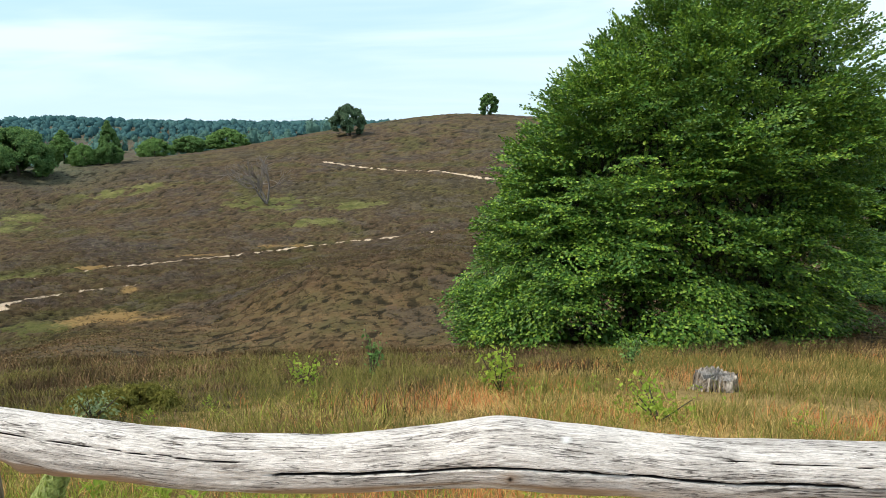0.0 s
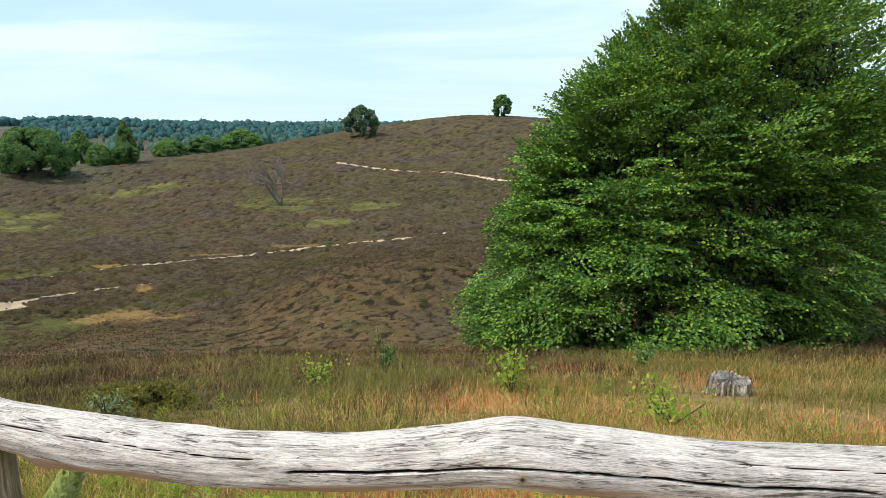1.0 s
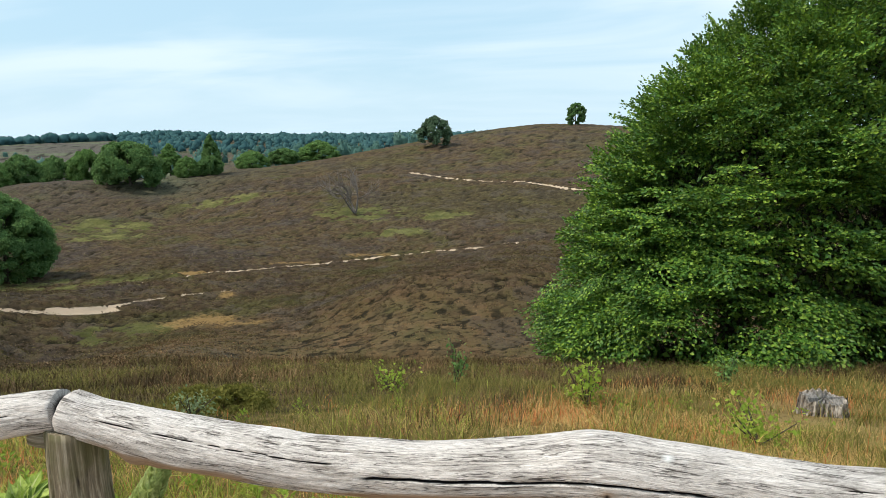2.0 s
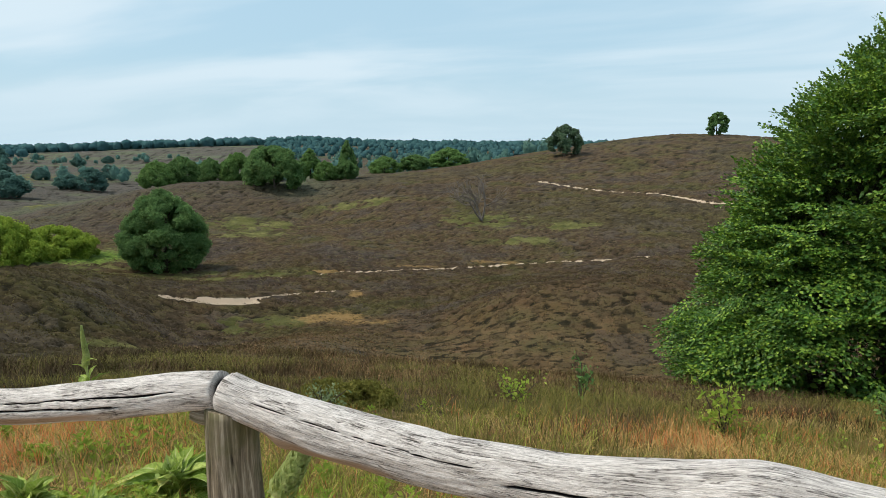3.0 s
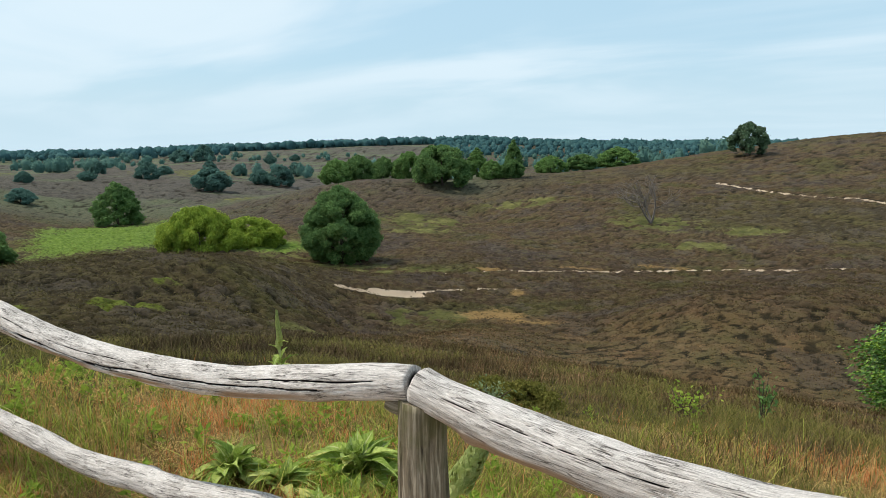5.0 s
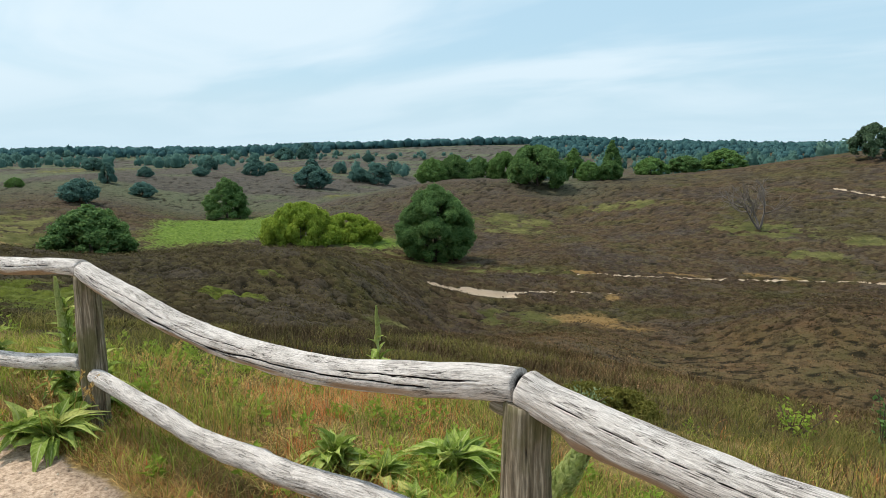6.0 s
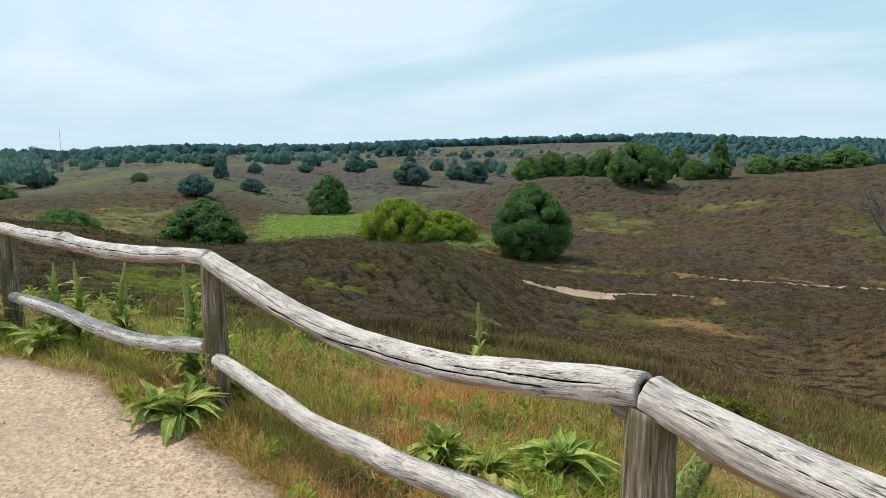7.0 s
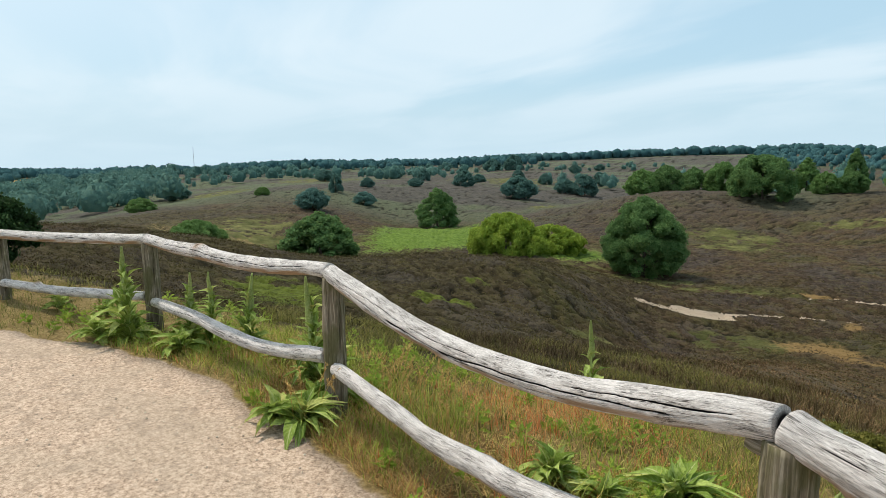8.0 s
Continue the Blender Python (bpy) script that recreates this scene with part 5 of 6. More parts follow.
def woods():
    """The woods along the skyline and on the far slopes: rounded crowns, ragged with clumps of leaves."""
    rng = np.random.default_rng(5)
    parts = []
    rows, cols = 5, 7
    th, ph = np.meshgrid(np.linspace(0.08, 2.2, rows), np.linspace(0, 2 * np.pi, cols, endpoint=False), indexing="ij")
    ball = np.stack([np.sin(th) * np.cos(ph), np.sin(th) * np.sin(ph), np.cos(th)], -1).reshape(-1, 3)
    i, j = np.meshgrid(np.arange(rows - 1), np.arange(cols), indexing="ij")
    quads = np.stack([i * cols + j, (i + 1) * cols + j, (i + 1) * cols + (j + 1) % cols, i * cols + (j + 1) % cols], -1).reshape(-1, 4)

    def finish(name, material, label):
        tagged(place(name, mesh_of(name, *joined(parts), smooth=True), material), label, "woods", kind="stuff")
        parts.clear()

    def stand_of(n, az0, az1, d0, d1, h0, h1, k, keep=None, wide=0.8):
        az, d = np.radians(az0 + (az1 - az0) * rng.random(n)), np.sqrt(d0 ** 2 + (d1 ** 2 - d0 ** 2) * rng.random(n))
        x, y = -np.sin(az) * d, np.cos(az) * d
        if keep is not None:
            m = fbm(x / 40, y / 40) > keep
            x, y = x[m], y[m]
        n = len(x)
        z = land(x, y) + smooth(130, 400, np.hypot(x, y)) * 2.2 * (fbm(x / 55, y / 55, 3) - 0.5)
        h = (h0 + (h1 - h0) * rng.random(n) ** 1.5) * (0.8 + 0.5 * fbm(x / 60, y / 60, 1))
        w = h * wide * (0.75 + 0.5 * rng.random(n))
        size = np.stack([w * 0.5, w * 0.5, h * 0.55], 1)
        mid = np.stack([x, y, z + h * 0.45], 1)
        bump = 0.62 + 0.60 * rng.random((n, len(ball), 1))
        co = mid[:, None] + ball[None] * bump * size[:, None] * (0.80 if k >= 20 else 1.0)
        parts.append((co.reshape(-1, 3), (quads[None] + len(ball) * np.arange(n)[:, None, None]).reshape(-1, 4)))
        u = unit(rng.normal(size=(n, k, 3)))
        u[..., 2] = np.abs(u[..., 2]) * 1.1 - 0.2
        p = (mid[:, None] + u * size[:, None] * (0.95 + 0.12 * rng.random((n, k, 1)))).reshape(-1, 3)
        u = u.reshape(-1, 3)
        L = np.repeat(h * (0.13 if k >= 20 else 0.15), k) * (0.6 + 0.8 * rng.random(n * k))
        parts.append(leaves(p, unit(np.cross(u, rng.normal(size=u.shape)) + 0.3 * u), u + 0.3 * rng.normal(size=u.shape), L, L * 0.8))

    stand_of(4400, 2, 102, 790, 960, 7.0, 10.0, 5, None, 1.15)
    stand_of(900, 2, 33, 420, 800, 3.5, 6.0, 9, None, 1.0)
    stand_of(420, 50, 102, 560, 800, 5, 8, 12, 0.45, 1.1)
    finish("far_woods", HAZED_WOODS, "blue-green woods along the far skyline")
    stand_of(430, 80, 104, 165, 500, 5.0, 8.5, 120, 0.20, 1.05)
    finish("left_woods", HAZED_LEAVES, "green wooded slope beyond the heath")
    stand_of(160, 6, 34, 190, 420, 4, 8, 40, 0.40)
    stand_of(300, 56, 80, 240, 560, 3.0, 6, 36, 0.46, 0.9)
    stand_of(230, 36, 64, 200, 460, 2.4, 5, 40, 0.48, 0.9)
    finish("scattered_scrub", HAZED_LEAVES, "scattered green scrub far out on the heath")


woods()


# ------------------------------------------------------------------ undergrowth
def blades(name, x, y, height, width, lean, material, label, seed, seg=2, category="grass"):
    """Tapered blades, each with its own bend."""
    rng = np.random.default_rng(seed)
    n = len(x)
    z = ground_height(x, y) - 0.01
    a = rng.random(n) * 2 * np.pi
    b = a + np.pi / 2 + rng.normal(size=n) * 0.6
    bend = lean * height * (0.3 + rng.random(n))
    side = np.stack([np.cos(a), np.sin(a), 0 * a], 1) * (width * (0.7 + 0.6 * rng.random(n)))[:, None] * 0.5
    root = np.stack([x, y, z], 1)
    way = np.stack([np.cos(b), np.sin(b), 0 * b], 1)
    midp = root + way * (bend * 0.3)[:, None] + np.array([0, 0, 1.0]) * (height * 0.55)[:, None]
    tip = root + way * bend[:, None] + np.array([0, 0, 1.0]) * (height * 0.95)[:, None]
    co = np.stack([root - side, root + side, midp + side * 0.7, midp - side * 0.7, tip], 1).reshape(-1, 3)
    k = np.arange(n)[:, None] * 5
    f = np.concatenate([k + [0, 1, 2], k + [0, 2, 3], k + [3, 2, 4]])
    if seg == 1:
        co, f = np.stack([root - side, root + side, tip], 1).reshape(-1, 3), np.arange(3 * n).reshape(-1, 3)
    per = len(co) // n
    tone = {"sprig": domes(x, y, CLUMP, True)[1], "russet": russet(x, y)}
    me = mesh_of(name, co, f, floats={k: np.repeat(t, per) for k, t in tone.items()})
    return tagged(place(name, me, material), label, category, kind="stuff")


def scatter(n, seed, az0, az1, d0, d1, power=1.0):
    rng = np.random.default_rng(seed)
    az, d = np.radians(az0 + (az1 - az0) * rng.random(n)), d0 + (d1 - d0) * rng.random(n) ** power
    return -np.sin(az) * d, np.cos(az) * d, rng


def grow(name, n, seed, az0, az1, d0, d1, height, width, lean, material, label, want, power=1.0, seg=2):
    x, y, rng = scatter(n, seed, az0, az1, d0, d1, power)
    z = zones(x, y)
    ok = (want(x, y, z) > rng.random(n)) & (z["gravel"] < 0.4) & (z["sand"] < 0.4)
    x, y = x[ok], y[ok]
    d = np.hypot(x, y)
    h = height * (1 - 0.30 * smooth(8, 25, np.degrees(np.arctan2(-x, y))) * (d < 9)) * (0.5 + 0.8 * rng.random(len(x))) * (0.7 + 0.5 * fbm(x / 0.8, y / 0.8, 1))
    blades(name, x, y, h, width * (0.7 + d * 0.09), lean, material, label, seed + 1, seg)


tuft = lambda x, y, c, k: smooth(0.42, 0.62, fbm(x / c, y / c, k))


def near_grass(x, y):
    return 1 - smooth(4.0, 7.5, np.maximum(0, y - fence_edge(x)) + 3 * (fbm(x / 7, y / 7, 1) - 0.5) + 2.6 * smooth(8, 34, np.degrees(np.arctan2(-x, y))) + 2.2 * smooth(46, 66, np.degrees(np.arctan2(-x, y))) - 3.0 * smooth(5, -15, np.degrees(np.arctan2(-x, y))))


open_heath = lambda x, y: 1 - 0.95 * near_grass(x, y)
leafy_end = lambda x, y: smooth(60, 74, np.degrees(np.arctan2(-x, y)))
rusty = lambda x, y: (1 - 0.8 * leafy_end(x, y)) * smooth(0.50, 0.61, fbm(x / 1.0, y / 1.0 + 31, 2))
lush = lambda x, y: np.maximum(0.6 * leafy_end(x, y), smooth(0.44, 0.54, fbm(x / 0.8 + 4, y / 0.8, 0)))
def verge_strip(x, y):
    """A strip of dry grass along the edge of the path."""
    off = y - np.interp(x, PATH_X, PATH_Y)
    return smooth(-0.05, 0.10, off) * smooth(0.75, 0.25, off) * smooth(0.34, 0.56, fbm(x / 0.8 + 3, y / 0.8, 2))


beechward = lambda x, y: 0.22 + 0.78 * smooth(12, -8, np.degrees(np.arctan2(-x, y)))
leftward = lambda x, y: smooth(30, 46, np.degrees(np.arctan2(-x, y)))
close = lambda x, y: smooth(2.6, 1.2, np.maximum(0, y - fence_edge(x)))
grow("green_grass", 120000, 101, -38, 100, 1.3, 6.5, 0.16, 0.0042, 1.1, GRASS, "fine green meadow grass beyond the fence", lambda x, y, z: near_grass(x, y) * (0.05 + 0.95 * lush(x, y)) * (0.10 + 0.90 * np.maximum(leftward(x, y), 0.7 * close(x, y))) * (1 - 0.75 * verge_strip(x, y)), 1.0)
grow("green_grass", 110000, 107, -38, 100, 3.0, 14, 0.14, 0.0040, 1.0, OLIVE, "olive green grass on the slope", lambda x, y, z: near_grass(x, y) * (0.25 + 0.75 * tuft(x, y, 1.3, 0)), 0.8)
grow("green_grass", 14000, 121, -38, 100, 1.4, 7.0, 0.28, 0.0055, 1.2, GRASS, "long arching green grass tufts by the fence", lambda x, y, z: near_grass(x, y) * smooth(0.55, 0.62, fbm(x / 0.55 + 14, y / 0.55, 2)) * (0.15 + 0.85 * np.maximum(leftward(x, y), close(x, y))), 1.0)
grow("straw_grass", 130000, 102, -38, 100, 1.3, 6.5, 0.065, 0.0055, 2.4, STRAW, "dry straw-coloured grass litter", lambda x, y, z: near_grass(x, y) * (0.20 + 0.80 * tuft(x + 30, y, 0.9, 2)) * np.maximum(0.35 + 0.65 * leftward(x, y), 0.8 * beechward(x, y)), 1.0)
grow("straw_grass", 40000, 108, -38, 100, 5.0, 15, 0.15, 0.0035, 1.1, STRAW, "dry straw-coloured grass on the slope", lambda x, y, z: near_grass(x, y) * (0.10 + 0.90 * smooth(0.48, 0.66, fbm(x / 1.2 + 30, y / 1.2, 2))) * beechward(x, y), 0.8)
grow("sorrel", 60000, 103, -38, 100, 1.5, 6, 0.17, 0.0045, 0.6, SORREL, "rust-red sorrel stalks in the grass", lambda x, y, z: near_grass(x, y) * (0.02 + 0.98 * rusty(x, y) * (1 - 0.7 * lush(x, y))) * (0.40 + 0.60 * leftward(x, y)), 1.0)
grow("sorrel", 26000, 104, -38, 60, 5, 13, 0.16, 0.0040, 0.7, SORREL, "rust-red stalks on the slope", lambda x, y, z: near_grass(x, y) * (0.05 + 0.95 * rusty(x, y)) * beechward(x, y), 0.9)
grow("moor_grass", 110000, 106, -38, 75, 3.4, 13, 0.18, 0.0040, 1.0, MOOR, "olive moor grass tufts between the heather", lambda x, y, z: 0.95 * smooth(0.44, 0.58, fbm(x / 0.9, y / 0.9 + 5, 1)), 0.8)
grow("heather", 60000, 109, -38, 60, 3.4, 15, 0.24, 0.0045, 0.7, HEATHER, "tall red-brown heather between the grass tufts", lambda x, y, z: smooth(2.2, 4.5, y - fence_edge(x) - 3.2 * smooth(6, -6, np.degrees(np.arctan2(-x, y)))) * smooth(0.54, 0.42, fbm(x / 0.9, y / 0.9 + 5, 1)), 0.8)
grow("verge_grass", 110000, 131, 28, 80, 1.3, 8.0, 0.13, 0.0045, 1.1, RUST, "short rust-brown dry grass along the path edge", lambda x, y, z: 0.8 * verge_strip(x, y), 1.0)
twiggy = lambda x, y, z: open_heath(x, y) * (1 - np.clip(z["green"] + z["dry"] + z["bracken"] + z["moss"] + 0.6 * z["straw"], 0, 1)) * smooth(0.20, 0.65, domes(x, y, CLUMP))
grow("heather", 120000, 111, -38, 99, 3.6, 20, 0.085, 0.0068, 1.0, HEATHER, "brown heather twigs close to the fence", twiggy, 0.9, 1)
grow("heather", 120000, 112, -38, 99, 45, 110, 0.11, 0.0092, 1.0, HEATHER, "brown heather twigs on the valley slopes", twiggy, 0.75, 1)


DEEP = 66.0                             # single bushes can be told apart up to here


def heather_bushes(name, az0, az1, d0, d1, per, seed, label):
    """Low cushions of heather, one on each dome of the ground: short twigs that spread from the middle of the bush."""
    rng = np.random.default_rng(seed)
    n = int(d1 / CLUMP) + 2
    i, j = np.meshgrid(np.arange(-n, n), np.arange(-n // 3, n), indexing="ij")
    a, b = i % 256, j % 256
    cx, cy = ((i + LATTICE[0][a, b]) * CLUMP).ravel(), ((j + LATTICE[1][a, b]) * CLUMP).ravel()
    r, tone = ((0.45 + 0.40 * LATTICE[2][a, b]) * CLUMP * 0.80).ravel(), LATTICE[2][b, a].ravel()
    d, az = np.hypot(cx, cy), np.degrees(np.arctan2(-cx, cy))
    ok = (d > d0) & (d < d1) & (az > az0) & (az < az1)
    cx, cy, r, tone, d = cx[ok], cy[ok], r[ok], tone[ok], d[ok]
    z = zones(cx, cy)
    bare = np.clip(z["green"] + z["dry"] + z["bracken"] + z["moss"] + z["sand"] + z["gravel"] + 0.6 * z["straw"], 0, 1)
    ok = (open_heath(cx, cy) * (1 - bare) * (1 - smooth(0.6 * DEEP, DEEP, d)) > rng.random(len(cx))) & (z["sand"] < 0.02)
    cx, cy, r, tone, d = cx[ok], cy[ok], r[ok], tone[ok], d[ok]
    m = len(cx)
    ang, rho = rng.random((m, per)) * 6.28, np.sqrt(rng.random((m, per)))
    ux, uy = np.cos(ang) * rho, np.sin(ang) * rho
    x, y = (cx[:, None] + ux * r[:, None]).ravel(), (cy[:, None] + uy * r[:, None]).ravel()
    root = np.stack([x, y, ground_height(x, y) - 0.01], 1)
    way = unit(np.stack([ux.ravel() * 0.9, uy.ravel() * 0.9, 0.55 + 0.35 * rng.random(m * per)], 1) + 0.22 * rng.normal(size=(m * per, 3)))
    rise = np.repeat(0.05 + 0.22 * r, per) * (0.6 + 0.6 * rng.random(m * per))
    L = np.repeat(0.028 + 0.0011 * d, per) * (0.7 + 0.6 * rng.random(m * per))
    co, f = leaves(root + way * rise[:, None], unit(np.cross(way, rng.normal(size=way.shape)) + 0.5 * way), unit(way + 0.45 * rng.normal(size=way.shape)), L, L * 0.6)
    floats = {"sprig": np.repeat(tone, per * 4), "russet": np.repeat(russet(x, y), 4)}
    tagged(place(name, mesh_of(name, co, f, floats=floats), HEATHER), label, "heather", kind="stuff")


heather_bushes("heather_cushions", -36, 97, 9, 34, 22, 301, "rounded brown and olive heather cushions on the near slope")
heather_bushes("heather_cushions", -30, 97, 34, 66, 12, 302, "rounded brown and olive heather cushions across the valley")


def weeds(name, n, per, seed, az0, az1, d0, d1, high, leaf, material, label, want):
    """Low leafy weeds: bunches of small oval leaves on thin upright stems."""
    x, y, rng = scatter(n, seed, az0, az1, d0, d1)
    z = zones(x, y)
    ok = (want(x, y) > rng.random(n)) & (z["gravel"] < 0.35)
    x, y = x[ok], y[ok]
    n = len(x)
    base = np.stack([x, y, ground_height(x, y)], 1)
    tall = high * (0.5 + 0.9 * rng.random(n))
    f = rng.random((n, per))
    wide = (0.35 + 0.65 * np.sin(np.pi * np.clip(f + 0.15, 0, 1))) * tall[:, None] * 0.42
    a = rng.random((n, per)) * 6.28
    pos = base[:, None] + np.stack([np.cos(a) * wide * rng.random((n, per)), np.sin(a) * wide * rng.random((n, per)), f * tall[:, None]], -1)
    axis = np.stack([np.cos(a), np.sin(a), 0.5 + 0.5 * rng.normal(size=a.shape)], -1)
    L = (leaf * (0.6 + 0.8 * rng.random((n, per))) * (1.15 - 0.6 * f)).ravel()
    me = mesh_of(name, *leaves(pos.reshape(-1, 3), axis.reshape(-1, 3), rng.normal(size=(n * per, 3)) * 0.5 + [0, 0, 1.0], L, L * 0.5))
    tagged(place(name, me, material), label, "weeds", kind="stuff")


verge = lambda x, y: np.clip(smooth(2.6, 0.8, y - fence_edge(x)), 0, 1) * (0.10 + 0.90 * smooth(0.46, 0.58, fbm(x / 0.7 + 40, y / 0.7, 1)))
weeds("leafy_weeds", 420, 40, 201, 28, 100, 1.7, 8.5, 0.17, 0.055, YELLOW, "yellow-green leafy weeds along the fence", verge)
weeds("leafy_weeds", 240, 36, 202, 28, 100, 1.7, 8.5, 0.15, 0.050, YELLOW, "green leafy weeds along the fence", verge)
weeds("leafy_weeds", 120, 36, 203, -36, 28, 2.2, 7.0, 0.18, 0.040, YELLOW, "scattered green weeds in the moor grass", lambda x, y: 0.8 * smooth(0.52, 0.62, fbm(x / 0.9 + 11, y / 0.9, 2)))


def pebbles():
    rng = np.random.default_rng(8)
    n = 3000
    x, y = -9 + 9.5 * rng.random(n), -2.5 + 4.0 * rng.random(n)
    z = zones(x, y)
    ok = z["gravel"] > 0.5
    x, y = x[ok], y[ok]
    n = len(x)
    s = 0.003 + 0.008 * rng.random(n) ** 3
    base = np.array([(1, 0, 0), (0, 1, 0), (-1, 0, 0), (0, -1, 0), (0, 0, 0.7), (0, 0, -0.7)], float)
    co = base[None] * s[:, None, None] * (0.7 + 0.6 * rng.random((n, 6, 1)))
    a = rng.random(n) * 6.28
    c, sn = np.cos(a)[:, None], np.sin(a)[:, None]
    co = np.stack([co[..., 0] * c - co[..., 1] * sn, co[..., 0] * sn + co[..., 1] * c, co[..., 2]], -1)
    co += np.stack([x, y, ground_height(x, y) + s * 0.3], 1)[:, None]
    tri = np.array([(0, 1, 4), (1, 2, 4), (2, 3, 4), (3, 0, 4), (1, 0, 5), (2, 1, 5), (3, 2, 5), (0, 3, 5)])
    f = (tri[None] + 6 * np.arange(n)[:, None, None]).reshape(-1, 3)
    tagged(place("pebbles", mesh_of("pebbles", co.reshape(-1, 3), f), PEBBLE), "small pale stones strewn on the gravel path", "pebbles", kind="stuff")


pebbles()


def leaf_blade(name, length, width, arch, seed):
    """A long soft leaf with a midrib fold and wavy edge, base at the origin, growing along x."""
    rng = np.random.default_rng(seed)
    n, m = 12, 5
    t = np.linspace(0, 1, n)
    half = width * 0.5 * (0.22 + 0.78 * np.sin(np.pi * np.clip(t * 0.94 + 0.03, 0, 1)) ** 0.8) * (1 - 0.93 * smooth(0.62, 1.0, t))
    x = length * (t - 0.10 * arch * t ** 2)
    z = length * (0.62 * t - arch * t ** 2.2)
    v = np.linspace(-1, 1, m)
    T, V = np.meshgrid(t, v, indexing="ij")
    wave = 0.09 * width * np.sin(T * 17 + V * 2 + seed) * np.abs(V)
    co = np.stack([np.repeat(x[:, None], m, 1), half[:, None] * V + 0.03 * length * np.sin(T * 5 + seed), np.repeat(z[:, None], m, 1) + 0.55 * half[:, None] * np.abs(V) + wave], -1).reshape(-1, 3)
    i, j = np.meshgrid(np.arange(n - 1), np.arange(m - 1), indexing="ij")
    return mesh_of(name, co, np.stack([i * m + j, (i + 1) * m + j, (i + 1) * m + j + 1, i * m + j + 1], -1).reshape(-1, 4), True, floats={"along": T, "across": V})


LEAF_SHAPES = [leaf_blade("leaf", 0.34, 0.092, 0.55, 1), leaf_blade("leaf", 0.31, 0.080, 0.85, 2), leaf_blade("leaf", 0.37, 0.094, 1.10, 3), leaf_blade("leaf", 0.26, 0.074, 0.35, 4)]


def spike_mesh(seed, height, radius):
    """The flower spike: a tapered stalk packed with buds."""
    rng = np.random.default_rng(seed)
    z = np.linspace(0, height, 10)
    sway = np.cumsum(rng.normal(size=(10, 2)) * height * 0.008, axis=0)
    parts = [tube(np.column_stack([sway, z]), radius * np.interp(z / height, (0, 0.50, 0.60, 0.85, 1), (0.30, 0.36, 0.85, 0.55, 0.1)), 6)]
    n = int(560 * height / 0.4)
    t = 0.55 + 0.45 * rng.random(n)
    a = rng.random(n) * 6.28
    r = radius * np.interp(t, (0.55, 0.64, 0.85, 1), (1.35, 1.15, 0.65, 0.12))
    p = np.column_stack([np.cos(a) * r * 0.7 + np.interp(t * height, z, sway[:, 0]), np.sin(a) * r * 0.7 + np.interp(t * height, z, sway[:, 1]), t * height])
    ax = np.column_stack([0.4 * np.cos(a), 0.4 * np.sin(a), 0.9 + 0 * a])
    parts.append(leaves(p, ax, np.column_stack([np.cos(a), np.sin(a), 0.25 + 0 * a]) + 0.25 * rng.normal(size=(n, 3)), radius * (0.65 + 0.45 * rng.random(n)) * (1.1 - 0.5 * t), radius * 0.62 * (1.2 - 0.5 * t)))
    return mesh_of("spike", *joined(parts), smooth=False)


def mullein(x, y, spread, count, seed, spike=0.0, fat=0.028, tilt=(0, 0), stem_leaves=16, label=""):
    rng = np.random.default_rng(seed)
    ob = thing("mullein_plant", x, y, float(ground_height(np.array([x]), np.array([y]))[0]) - 0.01, label or ("tall mullein with a green flower spike" if spike else "mullein rosette of broad soft green leaves"), "plant", "mulleins by the fence", 0.0 if tilt != (0, 0) or "leaning" in label else rng.random() * 360)
    count = int(count * 1.4)
    for k in range(count):
        me = LEAF_SHAPES[k % 4]
        leaf = place("leaf", me, MULLEIN, ob)
        s = spread / 0.36 * (0.75 + 0.45 * rng.random())
        leaf.matrix_basis = pose(0, 0, 0.01, rng.normal() * 12, 0 - 64 * (k / max(1, count)) + rng.normal() * 7, k * 137.5 + rng.normal() * 14) @ Matrix.Diagonal((s, s, s, 1))
    if spike:
        st = place("spike", spike_mesh(seed, spike, fat * 0.72), MULLEIN_SPIKE, ob, "pale green woolly flower spike")
        st.matrix_basis = pose(0, 0, 0, tilt[0], tilt[1], 0)
        stem_leaves = int(stem_leaves * 2.4)
        for k in range(stem_leaves):
            leaf = place("leaf", LEAF_SHAPES[(k + 1) % 4], MULLEIN, ob)
            f = 0.04 + 0.72 * k / max(1, stem_leaves)
            s = spread / 0.36 * (1.35 - 1.20 * f) * (0.8 + 0.4 * rng.random())
            leaf.matrix_basis = pose(0, 0, 0, tilt[0], tilt[1], 0) @ pose(0, 0, spike * f, rng.normal() * 10, -26 - 30 * f + rng.normal() * 9, k * 137.5 + 40) @ Matrix.Diagonal((s, s, s, 1))
    return ob


mullein(-2.22, 2.42, 0.31, 46, 1)
mullein(-2.62, 1.98, 0.24, 40, 2)
mullein(-2.36, 2.06, 0.20, 26, 3)
mullein(-2.05, 1.95, 0.17, 20, 18)
mullein(-1.48, 1.84, 0.17, 8, 4, 0.76, 0.058, (-8, 27), 0, "mullein with a leaning pale green spike by the post")
mullein(-4.25, 3.85, 0.22, 20, 5, 0.70, 0.034, stem_leaves=5)
mullein(-3.82, 1.12, 0.28, 34, 6, label="mullein rosette with drooping leaves on the path edge")
mullein(-4.02, 1.25, 0.26, 24, 15)
mullein(-3.98, 1.02, 0.24, 20, 19, label="mullein rosette with drooping leaves on the path edge")
mullein(-4.10, 1.48, 0.20, 16, 7, 0.56, 0.030)
mullein(-4.50, 1.45, 0.26, 22, 8, 0.76, 0.033)
mullein(-5.55, 1.30, 0.22, 18, 9, 0.64, 0.030)
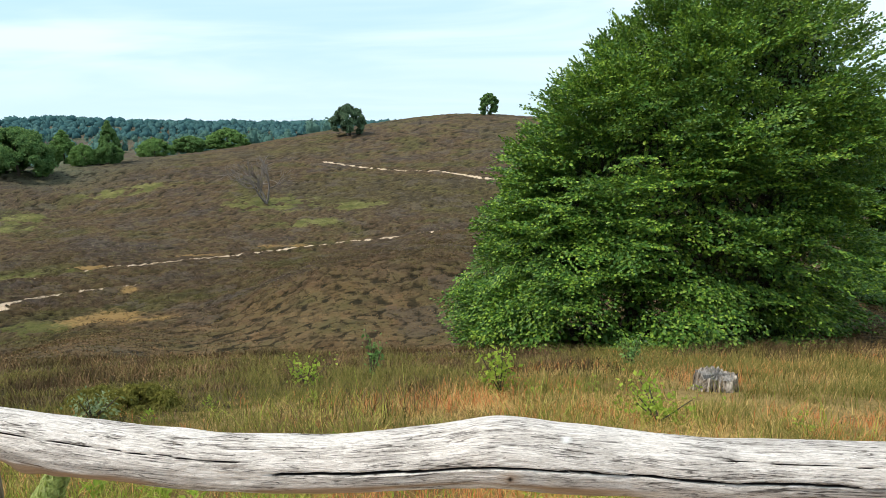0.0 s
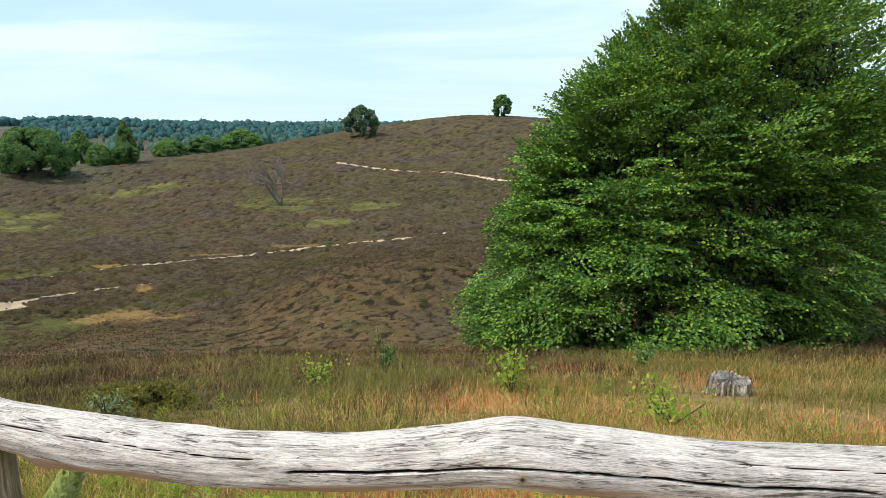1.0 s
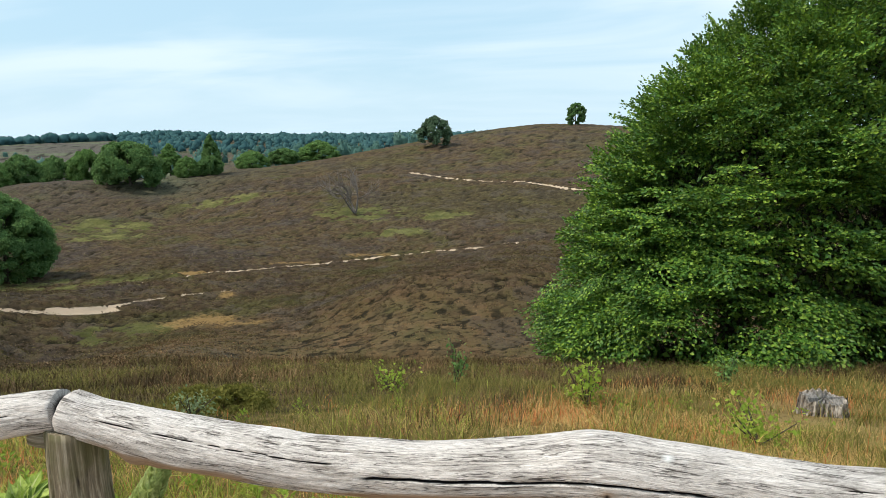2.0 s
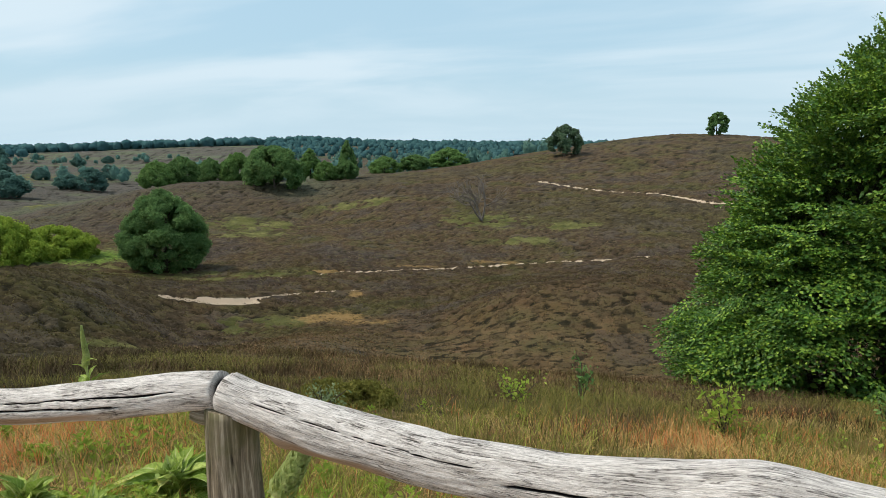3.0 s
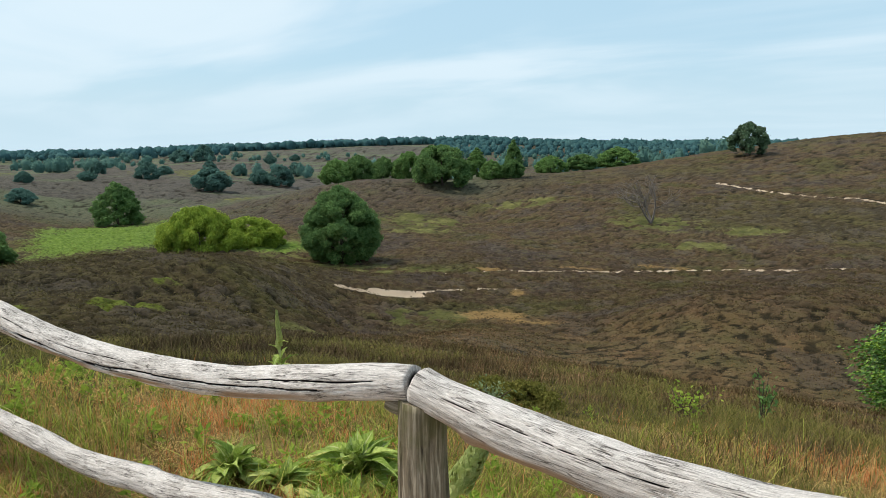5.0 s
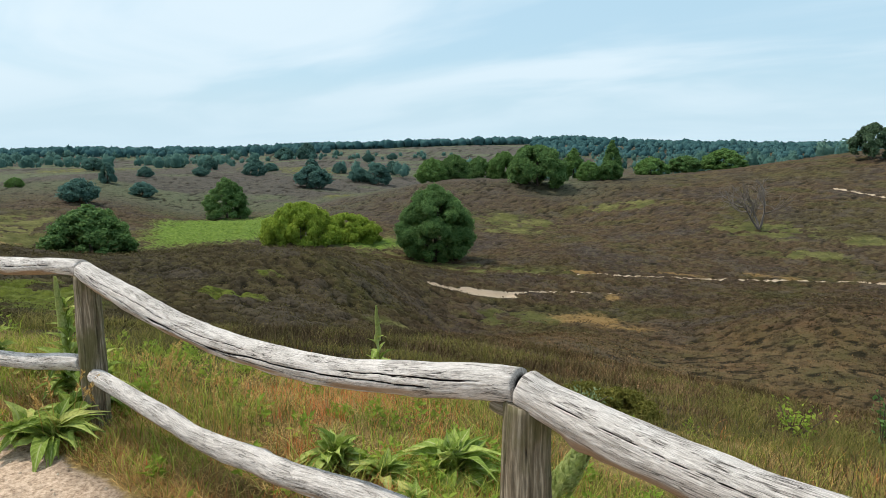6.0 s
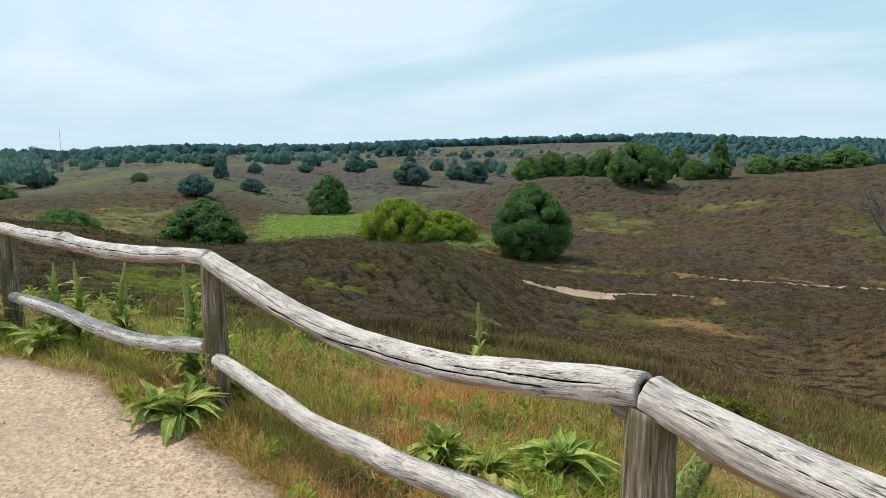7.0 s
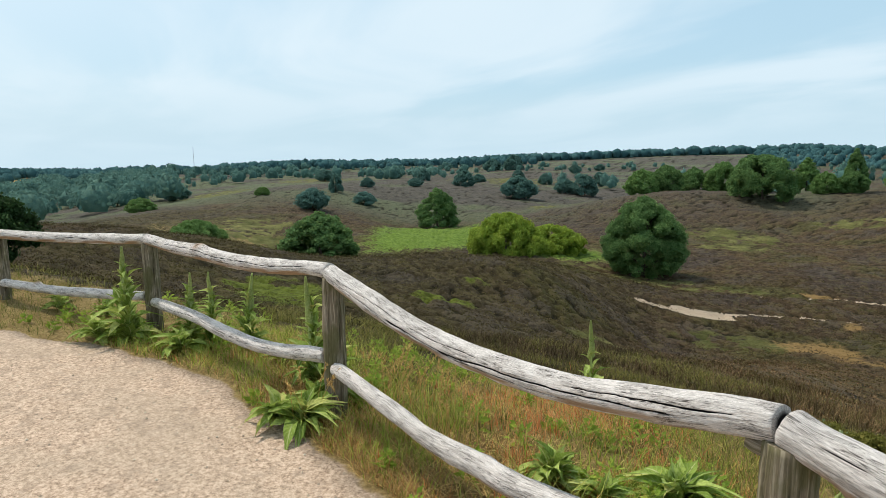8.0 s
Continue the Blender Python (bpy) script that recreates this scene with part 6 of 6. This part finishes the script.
mullein(-5.85, 1.08, 0.22, 16, 10, 0.62, 0.029)
mullein(-6.10, 0.95, 0.22, 16, 11, 0.60, 0.029)
mullein(-6.45, 0.50, 0.30, 30, 12, 0.82, 0.038)
mullein(-5.78, 0.80, 0.26, 24, 13)
mullein(-8.20, 0.05, 0.24, 20, 14)
mullein(-6.55, 0.28, 0.28, 26, 20)
mullein(-7.6, 0.45, 0.24, 18, 21)
mullein(-8.70, 0.10, 0.22, 16, 16)
mullein(-5.05, 1.42, 0.20, 14, 17)


def sapling(x, y, h, w, leaf, n, material, label, seed):
    rng = np.random.default_rng(seed)
    parts = []
    tips = []
    for k in range(6):
        a = rng.random() * 6.28
        s = np.linspace(0, 1, 5)
        path = np.column_stack([np.cos(a) * w * 0.4 * s * rng.random(), np.sin(a) * w * 0.4 * s * rng.random(), h * s * (0.6 + 0.4 * rng.random())])
        parts.append(tube(path, np.linspace(0.008, 0.003, 5), 4))
        tips.append(path)
    ob = thing("sapling", x, y, float(ground_height(np.array([x]), np.array([y]))[0]), label, "shrub")
    for v, f in parts:
        place("stem", mesh_of("stem", v, f), BARK, ob)
    pick = rng.integers(0, 6, n)
    f = 0.25 + 0.75 * rng.random(n)
    p = np.stack([np.array([np.interp(g, np.linspace(0, 1, 5), tips[q][:, c]) for g, q in zip(f, pick)]) for c in range(3)], 1) + rng.normal(size=(n, 3)) * w * 0.10
    L = leaf * (0.6 + 0.8 * rng.random(n))
    place("foliage", mesh_of("foliage", *leaves(p, rng.normal(size=(n, 3)), rng.normal(size=(n, 3)) + [0, 0, 1.5], L, L * 0.6)), material, ob)


sapling(0.60, 6.5, 0.60, 0.75, 0.06, 260, YELLOW, "yellow-green young birch in the grass", 1)
sapling(1.75, 5.0, 0.30, 0.90, 0.045, 380, YELLOW, "green seedling shrub in the grass", 2)
sapling(-0.95, 8.4, 0.70, 0.40, 0.06, 120, FRESH, "thin green sapling in the heather", 3)
sapling(2.60, 8.8, 0.55, 0.40, 0.06, 140, FRESH, "thin green sapling in the heather", 4)
sapling(-1.60, 7.3, 0.40, 0.70, 0.05, 180, YELLOW, "yellow-green seedling in the heather", 5)
sapling(-2.90, 5.1, 0.22, 0.60, 0.038, 190, PALE, "pale green bramble in the grass", 6)
sapling(9.5, 11.2, 0.6, 0.8, 0.07, 220, YELLOW, "yellow-green shrub beneath the beech", 7)


def stump():
    rng = np.random.default_rng(4)
    n, m = 56, 8
    a = np.linspace(0, 2 * np.pi, n, endpoint=False)
    flutes = 1 + 0.07 * np.sin(5 * a + 1) + 0.06 * np.sin(13 * a) + 0.05 * np.sign(np.sin(21 * a + 2 * np.sin(3 * a)))
    rows = []
    for i, t in enumerate(np.linspace(0, 1, m)):
        r = 0.205 * flutes * (1.20 - 0.20 * t ** 0.5) * (1 + 0.02 * rng.normal(size=n))
        rows.append(np.column_stack([np.cos(a) * r, np.sin(a) * r, np.full(n, 0.22 * t - 0.05) + (0.015 * rng.normal(size=n) if i == m - 1 else 0)]))
    rim = rows[-1]
    rows.append(rim * [0.86, 0.86, 1] + [0, 0, -0.012])
    k = len(rows)
    i, j = np.meshgrid(np.arange(k - 1), np.arange(n), indexing="ij")
    f = np.stack([i * n + j, i * n + (j + 1) % n, (i + 1) * n + (j + 1) % n, (i + 1) * n + j], -1).reshape(-1, 4)
    ob = thing("tree_stump", 2.97, 6.8, land_at(2.97, 6.8) + 0.02, "weathered grey tree stump with rotten splintered sides", "tree stump")
    place("side", mesh_of("side", np.concatenate(rows), f), STUMP, ob, "splintered pale and dark wood sides")
    tops = [rows[-1]] + [rows[-1] * [q, q, 1] + np.column_stack([0 * a, 0 * a, 0.008 * rng.normal(size=n) - 0.006]) for q in (0.7, 0.4, 0.05)]
    i, j = np.meshgrid(np.arange(3), np.arange(n), indexing="ij")
    f = np.stack([i * n + j, i * n + (j + 1) % n, (i + 1) * n + (j + 1) % n, (i + 1) * n + j], -1).reshape(-1, 4)
    place("cut_top", mesh_of("cut_top", np.concatenate(tops), f), STUMP_TOP, ob, "dark grey sawn top")


stump()


def seed_grass(x, y, count, h, seed):
    rng = np.random.default_rng(seed)
    ob = thing("seed_grass", x, y, float(ground_height(np.array([x]), np.array([y]))[0]) - 0.01, "tall dry grass with feathery seed heads by the fence", "grass")
    for k in range(count):
        a, lean = rng.random() * 6.28, 0.1 + 0.35 * rng.random()
        s = np.linspace(0, 1, 8)
        hh = h * (0.65 + 0.5 * rng.random())
        p = np.column_stack([np.cos(a) * lean * hh * s ** 2 + 0.10 * rng.normal(), np.sin(a) * lean * hh * s ** 2 + 0.10 * rng.normal(), hh * s])
        parts = [tube(p, np.linspace(0.0022, 0.001, 8), 4)]
        t = 0.72 + 0.28 * rng.random(40)
        q = np.stack([np.interp(t, s, p[:, c]) for c in range(3)], 1)
        d = unit(rng.normal(size=(40, 3)) + [0, 0, 1.6])
        parts.append(leaves(q, d, rng.normal(size=(40, 3)), np.full(40, 0.022), np.full(40, 0.006)))
        place("stalk", mesh_of("stalk", *joined(parts)), STRAW, ob)


seed_grass(-3.45, 1.62, 12, 0.52, 3)
seed_grass(-3.15, 1.75, 10, 0.46, 4)
seed_grass(-3.78, 1.22, 6, 0.34, 5)
seed_grass(-2.75, 1.80, 6, 0.36, 6)


def mast():
    x, y = -math.sin(radians(78.5)) * 1300, math.cos(radians(78.5)) * 1300
    parts = [tube([(0, 0, 0), (0, 0, 46)], [0.32, 0.2], 6)]
    for z in (14, 26, 38, 43):
        parts.append(tube([(-1.6, 0, z), (1.6, 0, z)], [0.2, 0.2], 4))
    ob = place("radio_mast", mesh_of("radio_mast", *joined(parts)), DEAD)
    ob.matrix_basis = pose(x, y, -37)
    tagged(ob, "thin grey radio mast above the far woods", "mast")


mast()
